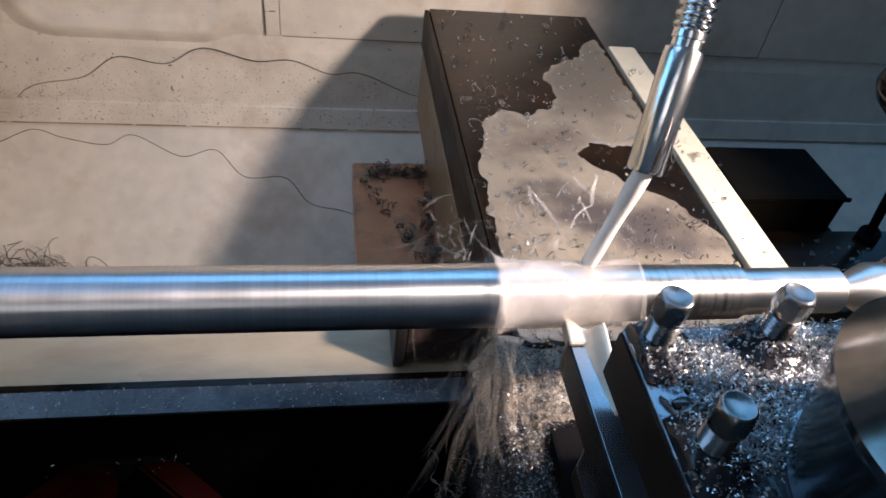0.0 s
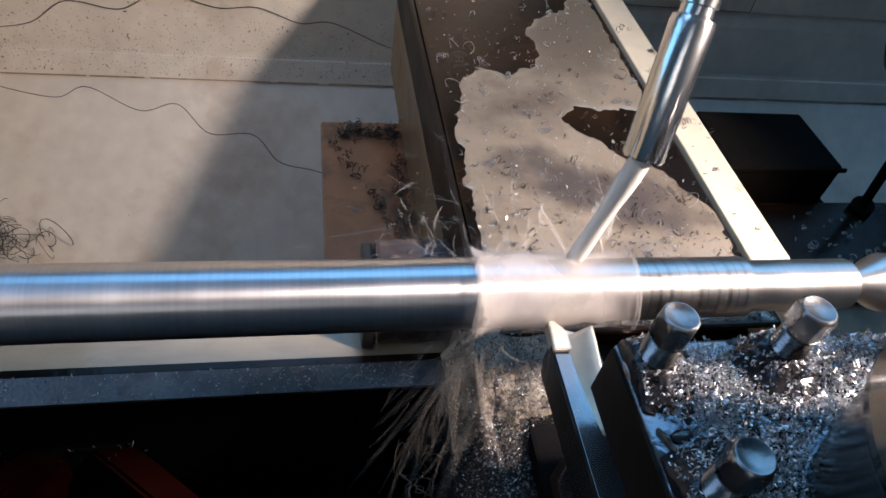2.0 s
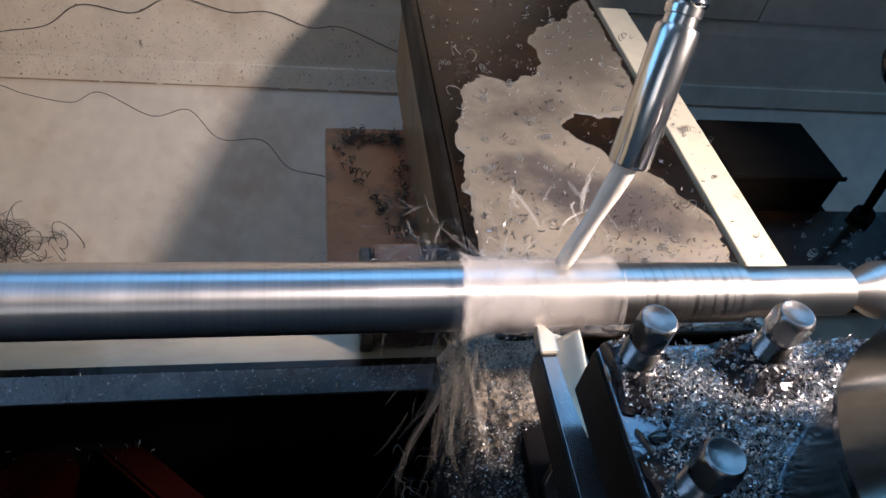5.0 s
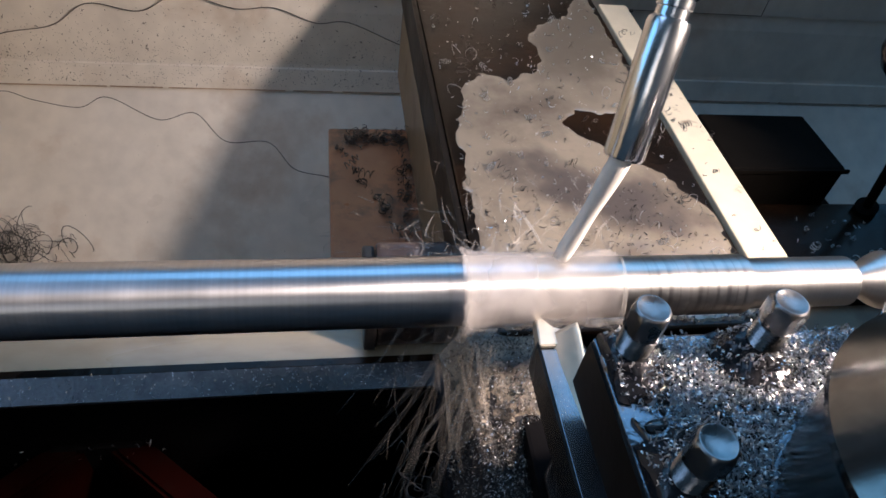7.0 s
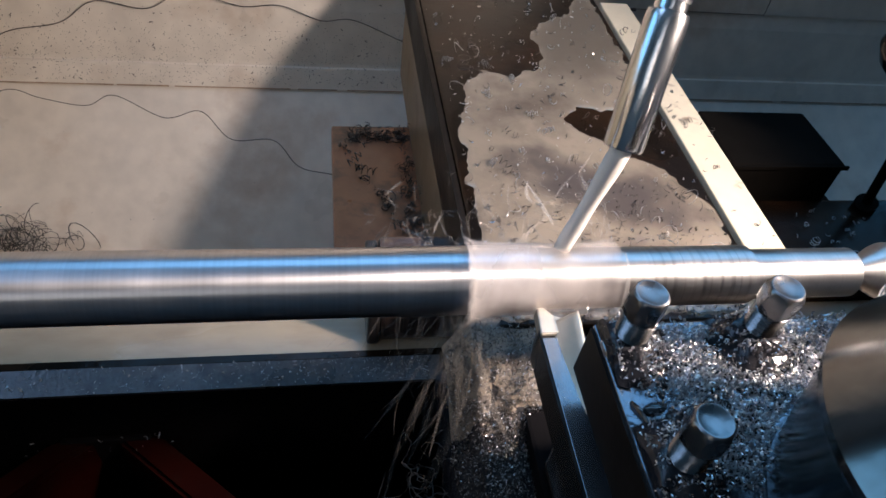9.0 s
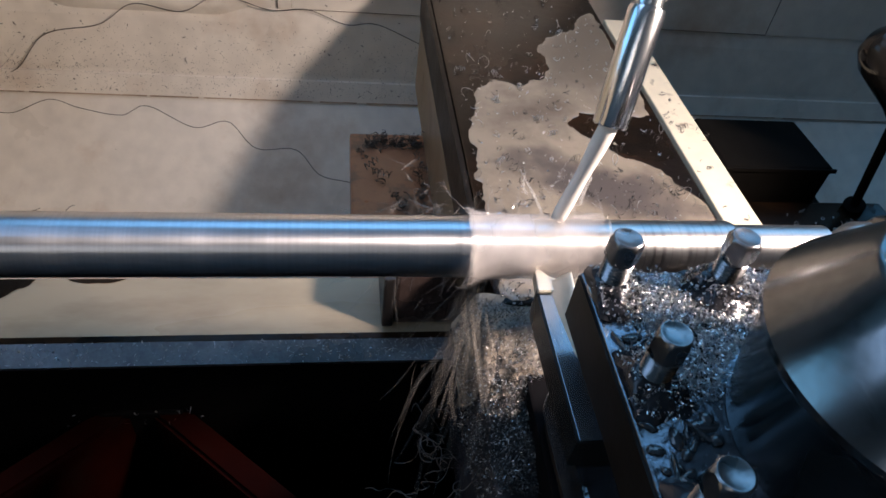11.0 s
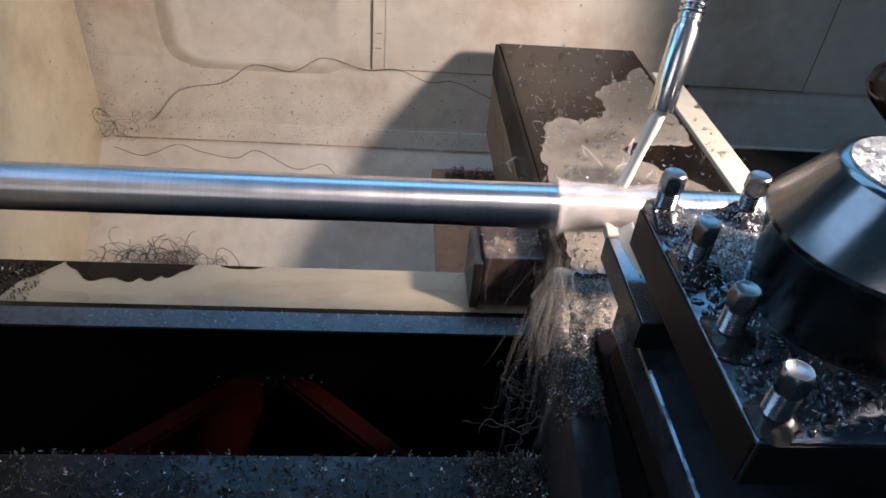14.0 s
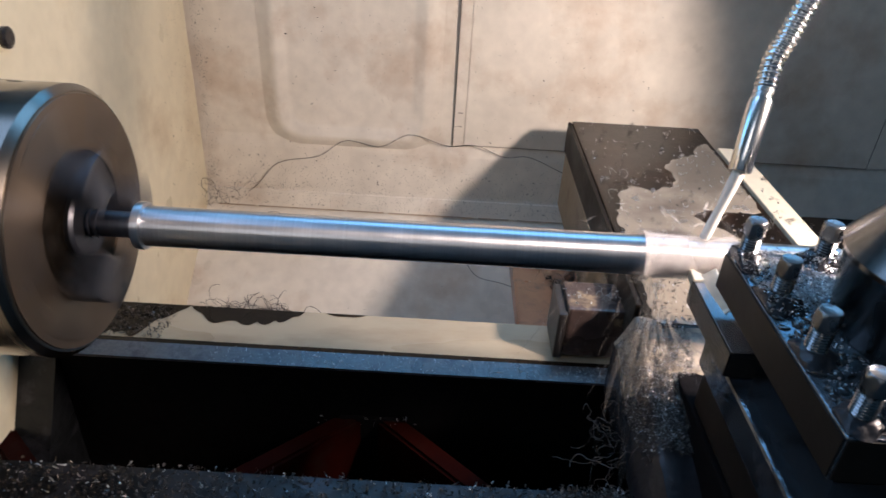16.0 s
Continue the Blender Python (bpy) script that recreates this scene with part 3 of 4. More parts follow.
def tool_post():
    p = thing("tool_post", "four-way steel tool post with a conical clamping hub", "tool post")
    x0, x1, y0, y1 = 0.1405, 0.3435, -0.273, -0.070
    part("base", box(x0 - 0.001, x1, y0 - 0.002, y1 - 0.012, 1.0405, 1.073, 0.003), POSTTOP, p)
    part("core", box(x0 + 0.036, x1 - 0.036, y0 + 0.036, y1 - 0.036, 1.0735, 1.1145), SHADEBLACK, p)
    part("top_plate", box(x0, x1, y0, y1, 1.115, 1.1495, 0.0012), POSTTOP, p)
    # Thin dark plates paint the shade on the post's unlit left and front.
    part("side_shade_plate", box(x0 - 0.0012, x0 - 0.0001, y0 + 0.001, y1 - 0.001, 1.1165, 1.1478), SHADEBLACK, p)
    part("front_shade_plate", box(x0 + 0.001, x1 - 0.001, y0 - 0.0012, y0 - 0.0001, 1.1165, 1.1478), SHADEBLACK, p)
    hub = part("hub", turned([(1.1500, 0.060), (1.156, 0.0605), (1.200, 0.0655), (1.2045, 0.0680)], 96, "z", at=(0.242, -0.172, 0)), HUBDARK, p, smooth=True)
    part("hub_cone", turned([(1.2046, 0.0680), (1.2085, 0.0685), (1.2110, 0.0668), (1.2425, 0.0445), (1.2445, 0.0425), (1.2450, 0.0390)], 96, "z", at=(0.242, -0.172, 0)), HUBMAT, hub, smooth=True)
    part("hub_cap", turned([(1.2451, 0.0388), (1.2462, 0.0380), (1.2468, 0.0020)], 64, "z", at=(0.242, -0.172, 0)), HUBCAP, hub, "wet cap dusted with chips")
    spots = ((0.1505, -0.0835, 12), (0.2110, -0.0825, 40), (0.1532, -0.1402, 25), (0.1520, -0.2015, 8),
             (0.1530, -0.2592, 33), (0.2695, -0.0835, 20), (0.3230, -0.0920, 5), (0.2280, -0.2580, 15))
    for x, y, a in spots:
        bolt = part("bolt", turned([(1.1495, 0.0105), (1.1510, 0.0098), (1.1518, 0.0078)] + [(1.1518 + 0.0011 * k, 0.0075 if k % 2 else 0.0063) for k in range(1, 20)] + [(1.1738, 0.0058)], 20, "z"), BOLT, p, smooth=True)
        head = bmesh.new()
        rings = []
        for z, cap in ((1.1736, 0.0086), (1.1742, 0.0099), (1.1832, 0.0099), (1.1843, 0.0094), (1.1862, 0.0082), (1.1868, 0.0074), (1.1868, 0.0068), (1.1864, 0.0061), (1.1863, 0.0008)):
            ring = []
            for k in range(36):
                w = math.tau * k / 36
                flat = 0.0082 / math.cos((w + math.pi / 6) % (math.pi / 3) - math.pi / 6)
                rad = 0.90 * min(flat, cap)
                ring.append(head.verts.new((rad * math.cos(w), rad * math.sin(w), z)))
            rings.append(ring)
        for q, s in zip(rings, rings[1:]):
            for k in range(36):
                head.faces.new((q[k], q[(k + 1) % 36], s[(k + 1) % 36], s[k]))
        head.faces.new(rings[0][::-1])
        head.faces.new(rings[-1])
        part("bolt_head", head, BOLT, bolt, smooth=True)
        bolt.matrix_basis = pose(x, y, 0, 0, 0, a)
    CARRIED.append(p)


tool_post()


def cutting_tool():
    t = thing("cutting_tool", "steel turning tool with a pale wet cutting tip", "cutting tool")
    b = bmesh.new()
    outline = [(0.1345, -0.138), (0.1345, -0.036), (0.1385, -0.026), (0.1590, -0.029), (0.1600, -0.040), (0.1600, -0.138)]
    lo = [b.verts.new((x, y, 1.0735)) for x, y in outline]
    hi = [b.verts.new((x, y, 1.0975)) for x, y in outline]
    n = len(outline)
    for k in range(n):
        b.faces.new((lo[k], lo[(k + 1) % n], hi[(k + 1) % n], hi[k]))
    b.faces.new(hi)
    b.faces.new(lo[::-1])
    bmesh.ops.bevel(b, geom=b.edges[:], offset=0.0009, segments=2, affect="EDGES")
    part("shank", b, POST, t)
    # Light on the shank's top is put in as a thin brighter plate.
    part("lit_top", box(0.1356, 0.1592, -0.1372, -0.040, 1.0972, 1.0981, 0.0003), SHANK, t, "top of the shank, painted brighter as lit")
    i = bmesh.new()
    outline = [(0.1350, -0.038), (0.1366, -0.0172), (0.1378, -0.0168), (0.1440, -0.0270), (0.1560, -0.0300), (0.1540, -0.0385)]
    lo = [i.verts.new((x + 0.0008, y - 0.001, 1.0885)) for x, y in outline]
    hi = [i.verts.new((x, y, 1.0995)) for x, y in outline]
    n = len(outline)
    for k in range(n):
        i.faces.new((lo[k], lo[(k + 1) % n], hi[(k + 1) % n], hi[k]))
    i.faces.new(hi)
    i.faces.new(lo[::-1])
    bmesh.ops.bevel(i, geom=i.edges[:], offset=0.0006, segments=2, affect="EDGES")
    part("insert", i, CARBIDE, t, "pale wet cutting insert")
    v, f = [], []
    film = curve_points([(0.1468, -0.030, 1.0994), (0.1466, -0.052, 1.0992), (0.1480, -0.086, 1.0985)], 8)
    tube_into(v, f, film, lambda s: 0.0122 * (1 - 0.60 * s * s), 14, 0.12)
    from_lists("coolant_film", v, f, CARBIDE, t, "milky coolant film")
    CARRIED.append(t)


cutting_tool()


def coolant_nozzle():
    c = thing("coolant_nozzle", "chrome coolant nozzle on a ribbed flexible hose", "coolant nozzle")
    a, b = Vector((0.1677, 0.0083, 1.1868)), Vector((0.1806, 0.0352, 1.2462))
    d = (b - a).normalized()
    L = (b - a).length
    n = part("nozzle", turned([(0.004, 0.0062), (0.0, 0.0066), (0.0, 0.0093), (0.0015, 0.0100), (L - 0.004, 0.0103), (L - 0.001, 0.0097), (L, 0.0078), (L + 0.004, 0.0076), (L + 0.0045, 0.0086), (L + 0.008, 0.0086), (L + 0.0085, 0.0075), (L + 0.013, 0.0075)], 48, "z"), NOZZLE, c, smooth=True)
    n.matrix_basis = Matrix.Translation(a) @ d.to_track_quat("Z", "Y").to_matrix().to_4x4()
    pts = curve_points([b + d * 0.008, b + d * 0.032, (0.1950, 0.054, 1.292), (0.2085, 0.059, 1.330), (0.240, 0.066, 1.395), (0.290, 0.085, 1.49), (0.380, 0.25, 1.68), (0.44, 0.55, 1.86), (0.46, 0.80, 1.965)], 110)
    run = [0.0]
    for p, q in zip(pts, pts[1:]):
        run.append(run[-1] + (q - p).length)
    tube("hose", pts, lambda s: 0.0078 + 0.0022 * abs(math.sin(math.pi * run[round(s * (len(run) - 1))] / 0.0052)), CHROME, c, "ribbed metal hose", n=18)
    CARRIED.append(c)


coolant_nozzle()


def clamp_lever():
    t = thing("clamp_lever", "steel clamp lever with a glossy black bakelite grip", "lever")
    a, b = Vector((0.615, 0.245, 0.926)), Vector((0.556, 0.210, 1.075))
    rod = part("rod", turned([(0.0, 0.012), (0.01, 0.012), (0.012, 0.0050), ((b - a).length + 0.01, 0.0050)], 20, "z"), BLACKBOX, t, smooth=True)
    rod.matrix_basis = Matrix.Translation(a) @ (b - a).to_track_quat("Z", "Y").to_matrix().to_4x4()
    grip = part("grip", turned([(-0.002, 0.009), (0.020, 0.012), (0.050, 0.020), (0.072, 0.025), (0.088, 0.023), (0.099, 0.014), (0.103, 0.003)], 40, "z"), BAKELITE, t, smooth=True)
    grip.matrix_basis = Matrix.Translation(b) @ Vector((-0.60, 0.05, 0.80)).to_track_quat("Z", "Y").to_matrix().to_4x4()
    CARRIED.append(t)


clamp_lever()


# ---- coolant ----
def coolant_puddle():
    """A sheet of coolant that stands a little proud of the plate where it is wet and dips below its face where it is dry."""
    rim = [(0.154, 0.066), (0.384, 0.066), (0.386, 0.200), (0.360, 0.248), (0.330, 0.270), (0.305, 0.296), (0.284, 0.312), (0.274, 0.334),
           (0.296, 0.353), (0.340, 0.352), (0.385, 0.356), (0.386, 0.500), (0.384, 0.630), (0.356, 0.605), (0.335, 0.562), (0.296, 0.540), (0.274, 0.500),
           (0.284, 0.458), (0.262, 0.428), (0.230, 0.412), (0.203, 0.426), (0.180, 0.402), (0.168, 0.350), (0.158, 0.320), (0.156, 0.20)]
    P = np.array(rim)
    Q = np.roll(P, -1, axis=0)
    nx, ny = 100, 250
    xs, ys = np.linspace(0.150, 0.389, nx), np.linspace(0.064, 0.700, ny)
    verts = []
    for y in ys:
        for x in xs:
            wx = x + 0.007 * noise.noise((x * 45, y * 45, 1.0)) + 0.003 * noise.noise((x * 130, y * 130, 4.0))
            wy = y + 0.007 * noise.noise((x * 45, y * 45, 7.0)) + 0.003 * noise.noise((x * 130, y * 130, 9.0))
            pt = np.array((wx, wy))
            d = Q - P
            s = np.clip(((pt - P) * d).sum(1) / (d * d).sum(1), 0, 1)
            near = np.sqrt((((P + d * s[:, None]) - pt) ** 2).sum(1).min())
            side = (((P[:, 1] > wy) != (Q[:, 1] > wy)) & (wx < (Q[:, 0] - P[:, 0]) * (wy - P[:, 1]) / (Q[:, 1] - P[:, 1] + 1e-12) + P[:, 0])).sum() % 2
            f = near if side else -near
            f = max(f, 0.010 * noise.noise((x * 70, y * 70, 12.0)) - 0.0068)
            verts.append((x, y, 0.9740 + max(-0.0012, min(0.0011, f * 0.35)) + (0.0002 * noise.noise((x * 60, y * 60, 3.0)) if f > 0.003 else 0)))
    faces = [(j * nx + i, j * nx + i + 1, (j + 1) * nx + i + 1, (j + 1) * nx + i) for j in range(ny - 1) for i in range(nx - 1)]
    ob = from_lists("coolant_puddle", verts, faces, MILK)
    tagged(ob, "milky coolant puddle spread over the dark plate", "puddle", kind="stuff")
    CARRIED.append(ob)


coolant_puddle()


def coolant_jet():
    a, hit = Vector((0.1680, 0.0088, 1.188)), Vector((0.1535, 0.0080, 1.117))
    pts = [a.lerp(hit, t) + Vector((0.0005 * math.sin(t * 2.6), 0, 0)) for t in [k / 14 for k in range(15)]]
    ob = tube("coolant_jet", pts, lambda s: 0.0054 - 0.0010 * s + 0.0004 * math.sin(s * 9), JET, n=14)
    tagged(ob, "white jet of coolant pouring from the nozzle", "coolant jet")
    CARRIED.append(ob)


coolant_jet()


def coolant_film():
    """A sheath of coolant carried round by the bar, thin in the middle and thrown up into a lip at either end."""
    ob = thing("coolant_film", "", "")
    sheath = [(0.0950, 0.0256), (0.0975, 0.0250), (0.1015, 0.0229), (0.1070, 0.0216), (0.1150, 0.0210), (0.1250, 0.0207), (0.1400, 0.0205), (0.1550, 0.0204), (0.1650, 0.0205), (0.1740, 0.0209), (0.1800, 0.0216), (0.1840, 0.0222)]
    for name, grow, wob, mat in (("film", 0.0, 0.035, FOAM), ("froth", 0.0006, 0.06, FROTH), ("froth", 0.0016, 0.08, FROTH)):
        prof = []
        for (x, r), (x2, r2) in zip(sheath, sheath[1:] + sheath[-1:]):
            for k in range(3):
                prof.append((x + (x2 - x) * k / 3 + 1e-6 * len(prof), r + (r2 - r) * k / 3 + grow + 0.0004 * noise.noise((x * 70 + k, grow * 900, 1))))
        b = turned(prof, 64, wobble=wob)
        for f in [f for f in b.faces if len(f.verts) > 4]:
            b.faces.remove(f)
        part(name, b, mat, ob, smooth=True)
    # strands of coolant leaving the lips
    for k, (x, r0, a0, a1, dx) in enumerate(((0.0972, 0.0246, -20, 150, -0.004), (0.0985, 0.0240, 120, 240, 0.002), (0.1845, 0.0224, -10, 170, 0.003))):
        pts = []
        for i in range(25):
            u = i / 24
            w = radians(a0 + (a1 - a0) * u)
            r = r0 * (1 + 0.10 * u * u)
            pts.append(Vector((x + dx * u * u + 0.0012 * math.sin(5 * u + k), -r * math.sin(w), r * math.cos(w))))
        tube("lip", pts, lambda t: 0.0004 + 0.0010 * math.sin(math.pi * min(1, t * 0.9 + 0.05)), STRAND, ob, n=8)
    ob.location.z = AXIS
    tagged(ob, "frothy whitish coolant film wrapped round the spinning bar", "coolant film", kind="stuff")
    return ob


FILM = coolant_film()


def uncut_sleeve():
    ob = part("uncut_layer", turned([(0.060, 0.01930), (0.062, 0.01935), (0.1355, 0.01935), (0.1368, 0.0178)], 96, at=(0, 0, AXIS)), STEEL, smooth=True)
    tagged(ob, "layer of bar not yet reached by the tool", "steel bar")
    CARRIED.append(ob)


uncut_sleeve()


def spray(seed, count, origin, spread, speed, dirs, width, reach, length, mat=SPRAY):
    """Short streaks of coolant caught on ballistic paths off the bar. reach: how long they have flown, length: of a streak."""
    r = random.Random(seed)
    v, f = [], []
    for _ in range(count):
        p = Vector(origin) + Vector([r.gauss(0, s) for s in spread])
        vel = Vector([d + r.gauss(0, 0.22) for d in r.choice(dirs)]) * speed * r.uniform(0.6, 1.2)
        t0 = reach * r.random() ** 1.3
        dt = r.uniform(*length) / max(vel.length, 0.2)
        swirl = Vector((r.gauss(0, 1), r.gauss(0, 1), r.gauss(0, 1))) * 0.30 / max(dt, 0.01)
        pts = []
        for k in range(9):
            t = t0 + dt * k / 8
            u = dt * k / 8
            pts.append(p + vel * t + Vector((0, 0, -4.9)) * t * t + swirl * u * u)
        pts = [q for q in pts if q.z > 0.80 and not (q.z < 0.978 and q.y > 0.05 and q.x > 0.13)]
        if len(pts) < 4:
            continue
        w = width * r.uniform(0.4, 1.3)
        tube_into(v, f, pts, lambda s: w * (0.12 + math.sin(math.pi * min(1, s * 0.92 + 0.06))), 6)
    ob = from_lists("coolant_spray", v, f, mat)
    return tagged(ob, "fine streaks of coolant flung off the bar", "coolant spray", kind="stuff")


SPRAYS = [
    spray(1, 120, (0.140, 0.020, 1.105), (0.030, 0.004, 0.008), 1.1, [(-0.3, 0.9, -0.3), (-0.1, 1.0, 0.05), (0.25, 0.9, -0.1)], 0.0006, 0.12, (0.006, 0.030), SPRAY_BACK),
    spray(2, 75, (0.116, 0.015, 1.10), (0.014, 0.006, 0.008), 1.0, [(-0.8, 0.8, -0.4), (-0.4, 1.0, -0.7)], 0.0006, 0.12, (0.008, 0.034), SPRAY_BACK),
    spray(3, 36, (0.116, 0.004, 1.082), (0.010, 0.010, 0.004), 0.8, [(-0.15, 0.15, -1.0), (-0.05, 0.0, -1.1), (-0.32, 0.35, -0.9)], 0.0008, 0.15, (0.008, 0.035)),
    spray(4, 26, (0.112, -0.004, 1.080), (0.005, 0.007, 0.003), 0.8, [(-0.10, 0.02, -1.0), (-0.04, 0.12, -1.0)], 0.0014, 0.09, (0.03, 0.08)),
    spray(5, 45, (0.185, 0.020, 1.108), (0.010, 0.004, 0.006), 0.8, [(0.2, 0.9, 0.2), (0.0, 1.0, -0.2)], 0.0006, 0.10, (0.006, 0.022), SPRAY_BACK),
    spray(6, 34, (0.100, 0.030, 1.085), (0.012, 0.010, 0.012), 0.55, [(-0.35, 0.75, 0.45), (-0.65, 0.7, 0.3), (-0.1, 0.8, 0.5)], 0.0008, 0.14, (0.010, 0.030), SPRAY_BACK),
    spray(7, 24, (0.108, 0.000, 1.078), (0.007, 0.010, 0.004), 0.75, [(-0.08, 0.06, -1.0), (0.0, 0.0, -1.0), (0.06, 0.05, -1.0)], 0.0021, 0.14, (0.03, 0.08), VEIL),
    spray(8, 9, (0.168, 0.022, 1.112), (0.018, 0.004, 0.004), 0.9, [(0.25, 0.6, 0.55), (0.0, 0.7, 0.5), (-0.3, 0.7, 0.45)], 0.0014, 0.07, (0.010, 0.024), STRAND),
]

# ---- chips ----


def curl(r, verts, faces, at, size, turns, wire, tilt):
    """A helical chip lying at a place."""
    n = max(8, int(turns * 9))
    R = size * r.uniform(0.13, 0.28)
    pitch = R * r.uniform(0.8, 2.2)
    q = Euler((r.uniform(-tilt, tilt), r.uniform(1.0, 2.1) if r.random() < 0.6 else r.uniform(0, 0.5), r.uniform(0, 6.3))).to_matrix()
    ph = r.uniform(0, 6.3)
    pts = []
    for k in range(n + 1):
        w = ph + math.tau * turns * k / n
        rr = R * (1 + 0.25 * math.sin(w * 0.37 + ph))
        pts.append(Vector(at) + q @ Vector((rr * math.cos(w), rr * math.sin(w), pitch * (turns * k / n - turns / 2))))
    low = min(p.z for p in pts)
    lift = at[2] + wire * 0.5 - low
    pts = [p + Vector((0, 0, lift)) for p in pts]
    tube_into(verts, faces, pts, wire, 4, 0.45)


def curls(name, seed, count, area, size, wire, mat, label, carried=True, turns=(0.3, 4.0), tilt=0.3):
    r = random.Random(seed)
    v, f = [], []
    for _ in range(count):
        curl(r, v, f, area(r), r.uniform(*size), turns[0] + (turns[1] - turns[0]) * r.random() ** 3, wire * r.uniform(0.7, 1.3), tilt)
    ob = from_lists(name, v, f, mat)
    tagged(ob, label, "swarf", kind="stuff")
    if carried:
        CARRIED.append(ob)
    return ob


def on_plate(r):
    while True:
        x, y = r.uniform(0.152, 0.385), 0.07 + 0.62 * r.random() ** 1.5
        if r.random() < 0.75 or y < 0.4:
            return (x, y, 0.9752)


def single_curls():
    r = random.Random(11)
    kinds = []
    for _ in range(10):
        v, f = [], []
        curl(r, v, f, (0, 0, 0), r.uniform(0.008, 0.022), (0.35, 0.6, 0.8, 1.1, 0.5, 1.4, 0.7, 2.2, 0.9, 5.0)[_], 0.00034, 0.3)
        ob = from_lists("swarf_curl", v, f, CHIP)
        tagged(ob, "thin shiny steel curl lying on the wet plate", "swarf curl", "curls on the slide plate")
        kinds.append(ob)
    for k in range(125):
        ob = kinds[k] if k < 10 else copy_thing(kinds[k % 10], Matrix())
        x, y, z = on_plate(r)
        ob.delta_location = (x, y, z)
        ob.delta_rotation_quaternion = Euler((0, 0, r.uniform(0, 6.3))).to_quaternion()
        CARRIED.append(ob)


single_curls()
curls("dark_swarf", 12, 170, on_plate, (0.006, 0.022), 0.00033, CHIPDARK, "dark wiry steel curls on the wet plate")
curls("strip_swarf", 13, 26, lambda r: (r.uniform(0.397, 0.43), r.uniform(0.14, 0.55), 0.9782), (0.006, 0.014), 0.0004, CHIPDARK, "a few dark curls on the cream strip")
curls("bracket_swarf", 14, 210, lambda r: (lambda u: (r.uniform(0.05, 0.135), r.gauss(0.518, 0.007), 0.8065) if u < 0.5 else (r.gauss(0.128, 0.006), r.uniform(0.33, 0.52), 0.8065) if u < 0.8 else (lambda q: (0.045 + 0.085 * q + r.gauss(0, 0.004), 0.50 - 0.20 * q, 0.8065))(r.random()))(r.random()), (0.008, 0.024), 0.0006, CHIPDARK, "dark matted swarf on the brown bracket")
curls("shelf_swarf", 15, 40, lambda r: (r.uniform(0.44, 0.62), r.uniform(0.14, 0.25), 0.9255), (0.006, 0.014), 0.0005, CHIP, "shiny curls on the dark shelf", tilt=0.6)
curls("wing_swarf", 16, 24, lambda r: (r.uniform(0.07, 0.14), r.uniform(0.14, 0.19), 0.9385), (0.006, 0.014), 0.0005, CHIP, "curls on the saddle wing")


def chip_heap(name, seed, count, place, size, mat, label, carried=True, thick=0.13):
    """Small bent steel flakes heaped up; place gives a random spot on the heap's surface."""
    r = random.Random(seed)
    v, f = [], []
    for _ in range(count):
        p = Vector(place(r))
        s = r.uniform(*size)
        q = Euler((r.uniform(0, 6.3), r.uniform(0, 6.3), r.uniform(0, 6.3))).to_matrix()
        bend = r.uniform(0.3, 1.6)
        base = len(v)
        for k in range(5):
            w = bend * (k - 2)
            c = Vector((s * math.sin(w) / max(bend, 0.3) * 0.5, 0, s * (1 - math.cos(w)) / max(bend, 0.3) * 0.5))
            v.append(p + q @ (c + Vector((0, s * thick, 0))))
            v.append(p + q @ (c - Vector((0, s * thick, 0))))
        for k in range(4):
            a = base + 2 * k
            f.append((a, a + 1, a + 3, a + 2))
    ob = from_lists(name, v, f, mat, smooth=False)
    tagged(ob, label, "metal chips", kind="stuff")
    if carried:
        CARRIED.append(ob)
    return ob


def post_heap(r):
    while True:
        x, y = r.uniform(0.150, 0.335), r.uniform(-0.268, -0.075)
        d = math.hypot(x - 0.242, y + 0.172)
        if d < 0.062:
            continue
        h = 0.010 * max(0, noise.noise((x * 22, y * 22, 2)) + 0.35) * (1.9 if y > -0.15 else 0.35)
        if x < 0.163 and y < -0.10 and r.random() < 0.75:
            continue
        if y < -0.15 and r.random() < 0.955:
            continue
        return (x, y, 1.1500 + r.random() * h)


chip_heap("tool_post_chips", 21, 13000, post_heap, (0.0011, 0.0028), CHIP, "glittering heap of fine steel chips on the tool post")


def slide_heap_z(x, y):
    z = 0.9765 - 0.55 * max(0, 0.030 - y) if y > -0.02 else 0.9490 - 0.28 * (-0.02 - y)
    return z + 0.006 * noise.noise((x * 40, y * 40, 5)) - 2.2 * max(0, 0.130 - x)


def slide_heap(r):
    while True:
        y = r.uniform(-0.085, 0.062)
        x = r.uniform(0.112, 0.185)
        if x > 0.118 and y > -0.004 + 0.05 * noise.noise((x * 45, y * 45, 3)) and r.random() < 0.62:
            continue
        if abs(x - 0.147) < 0.034 - 0.12 * max(0, -y - 0.02):
            return (x, y, slide_heap_z(x, y) + r.uniform(-0.002, 0.003))


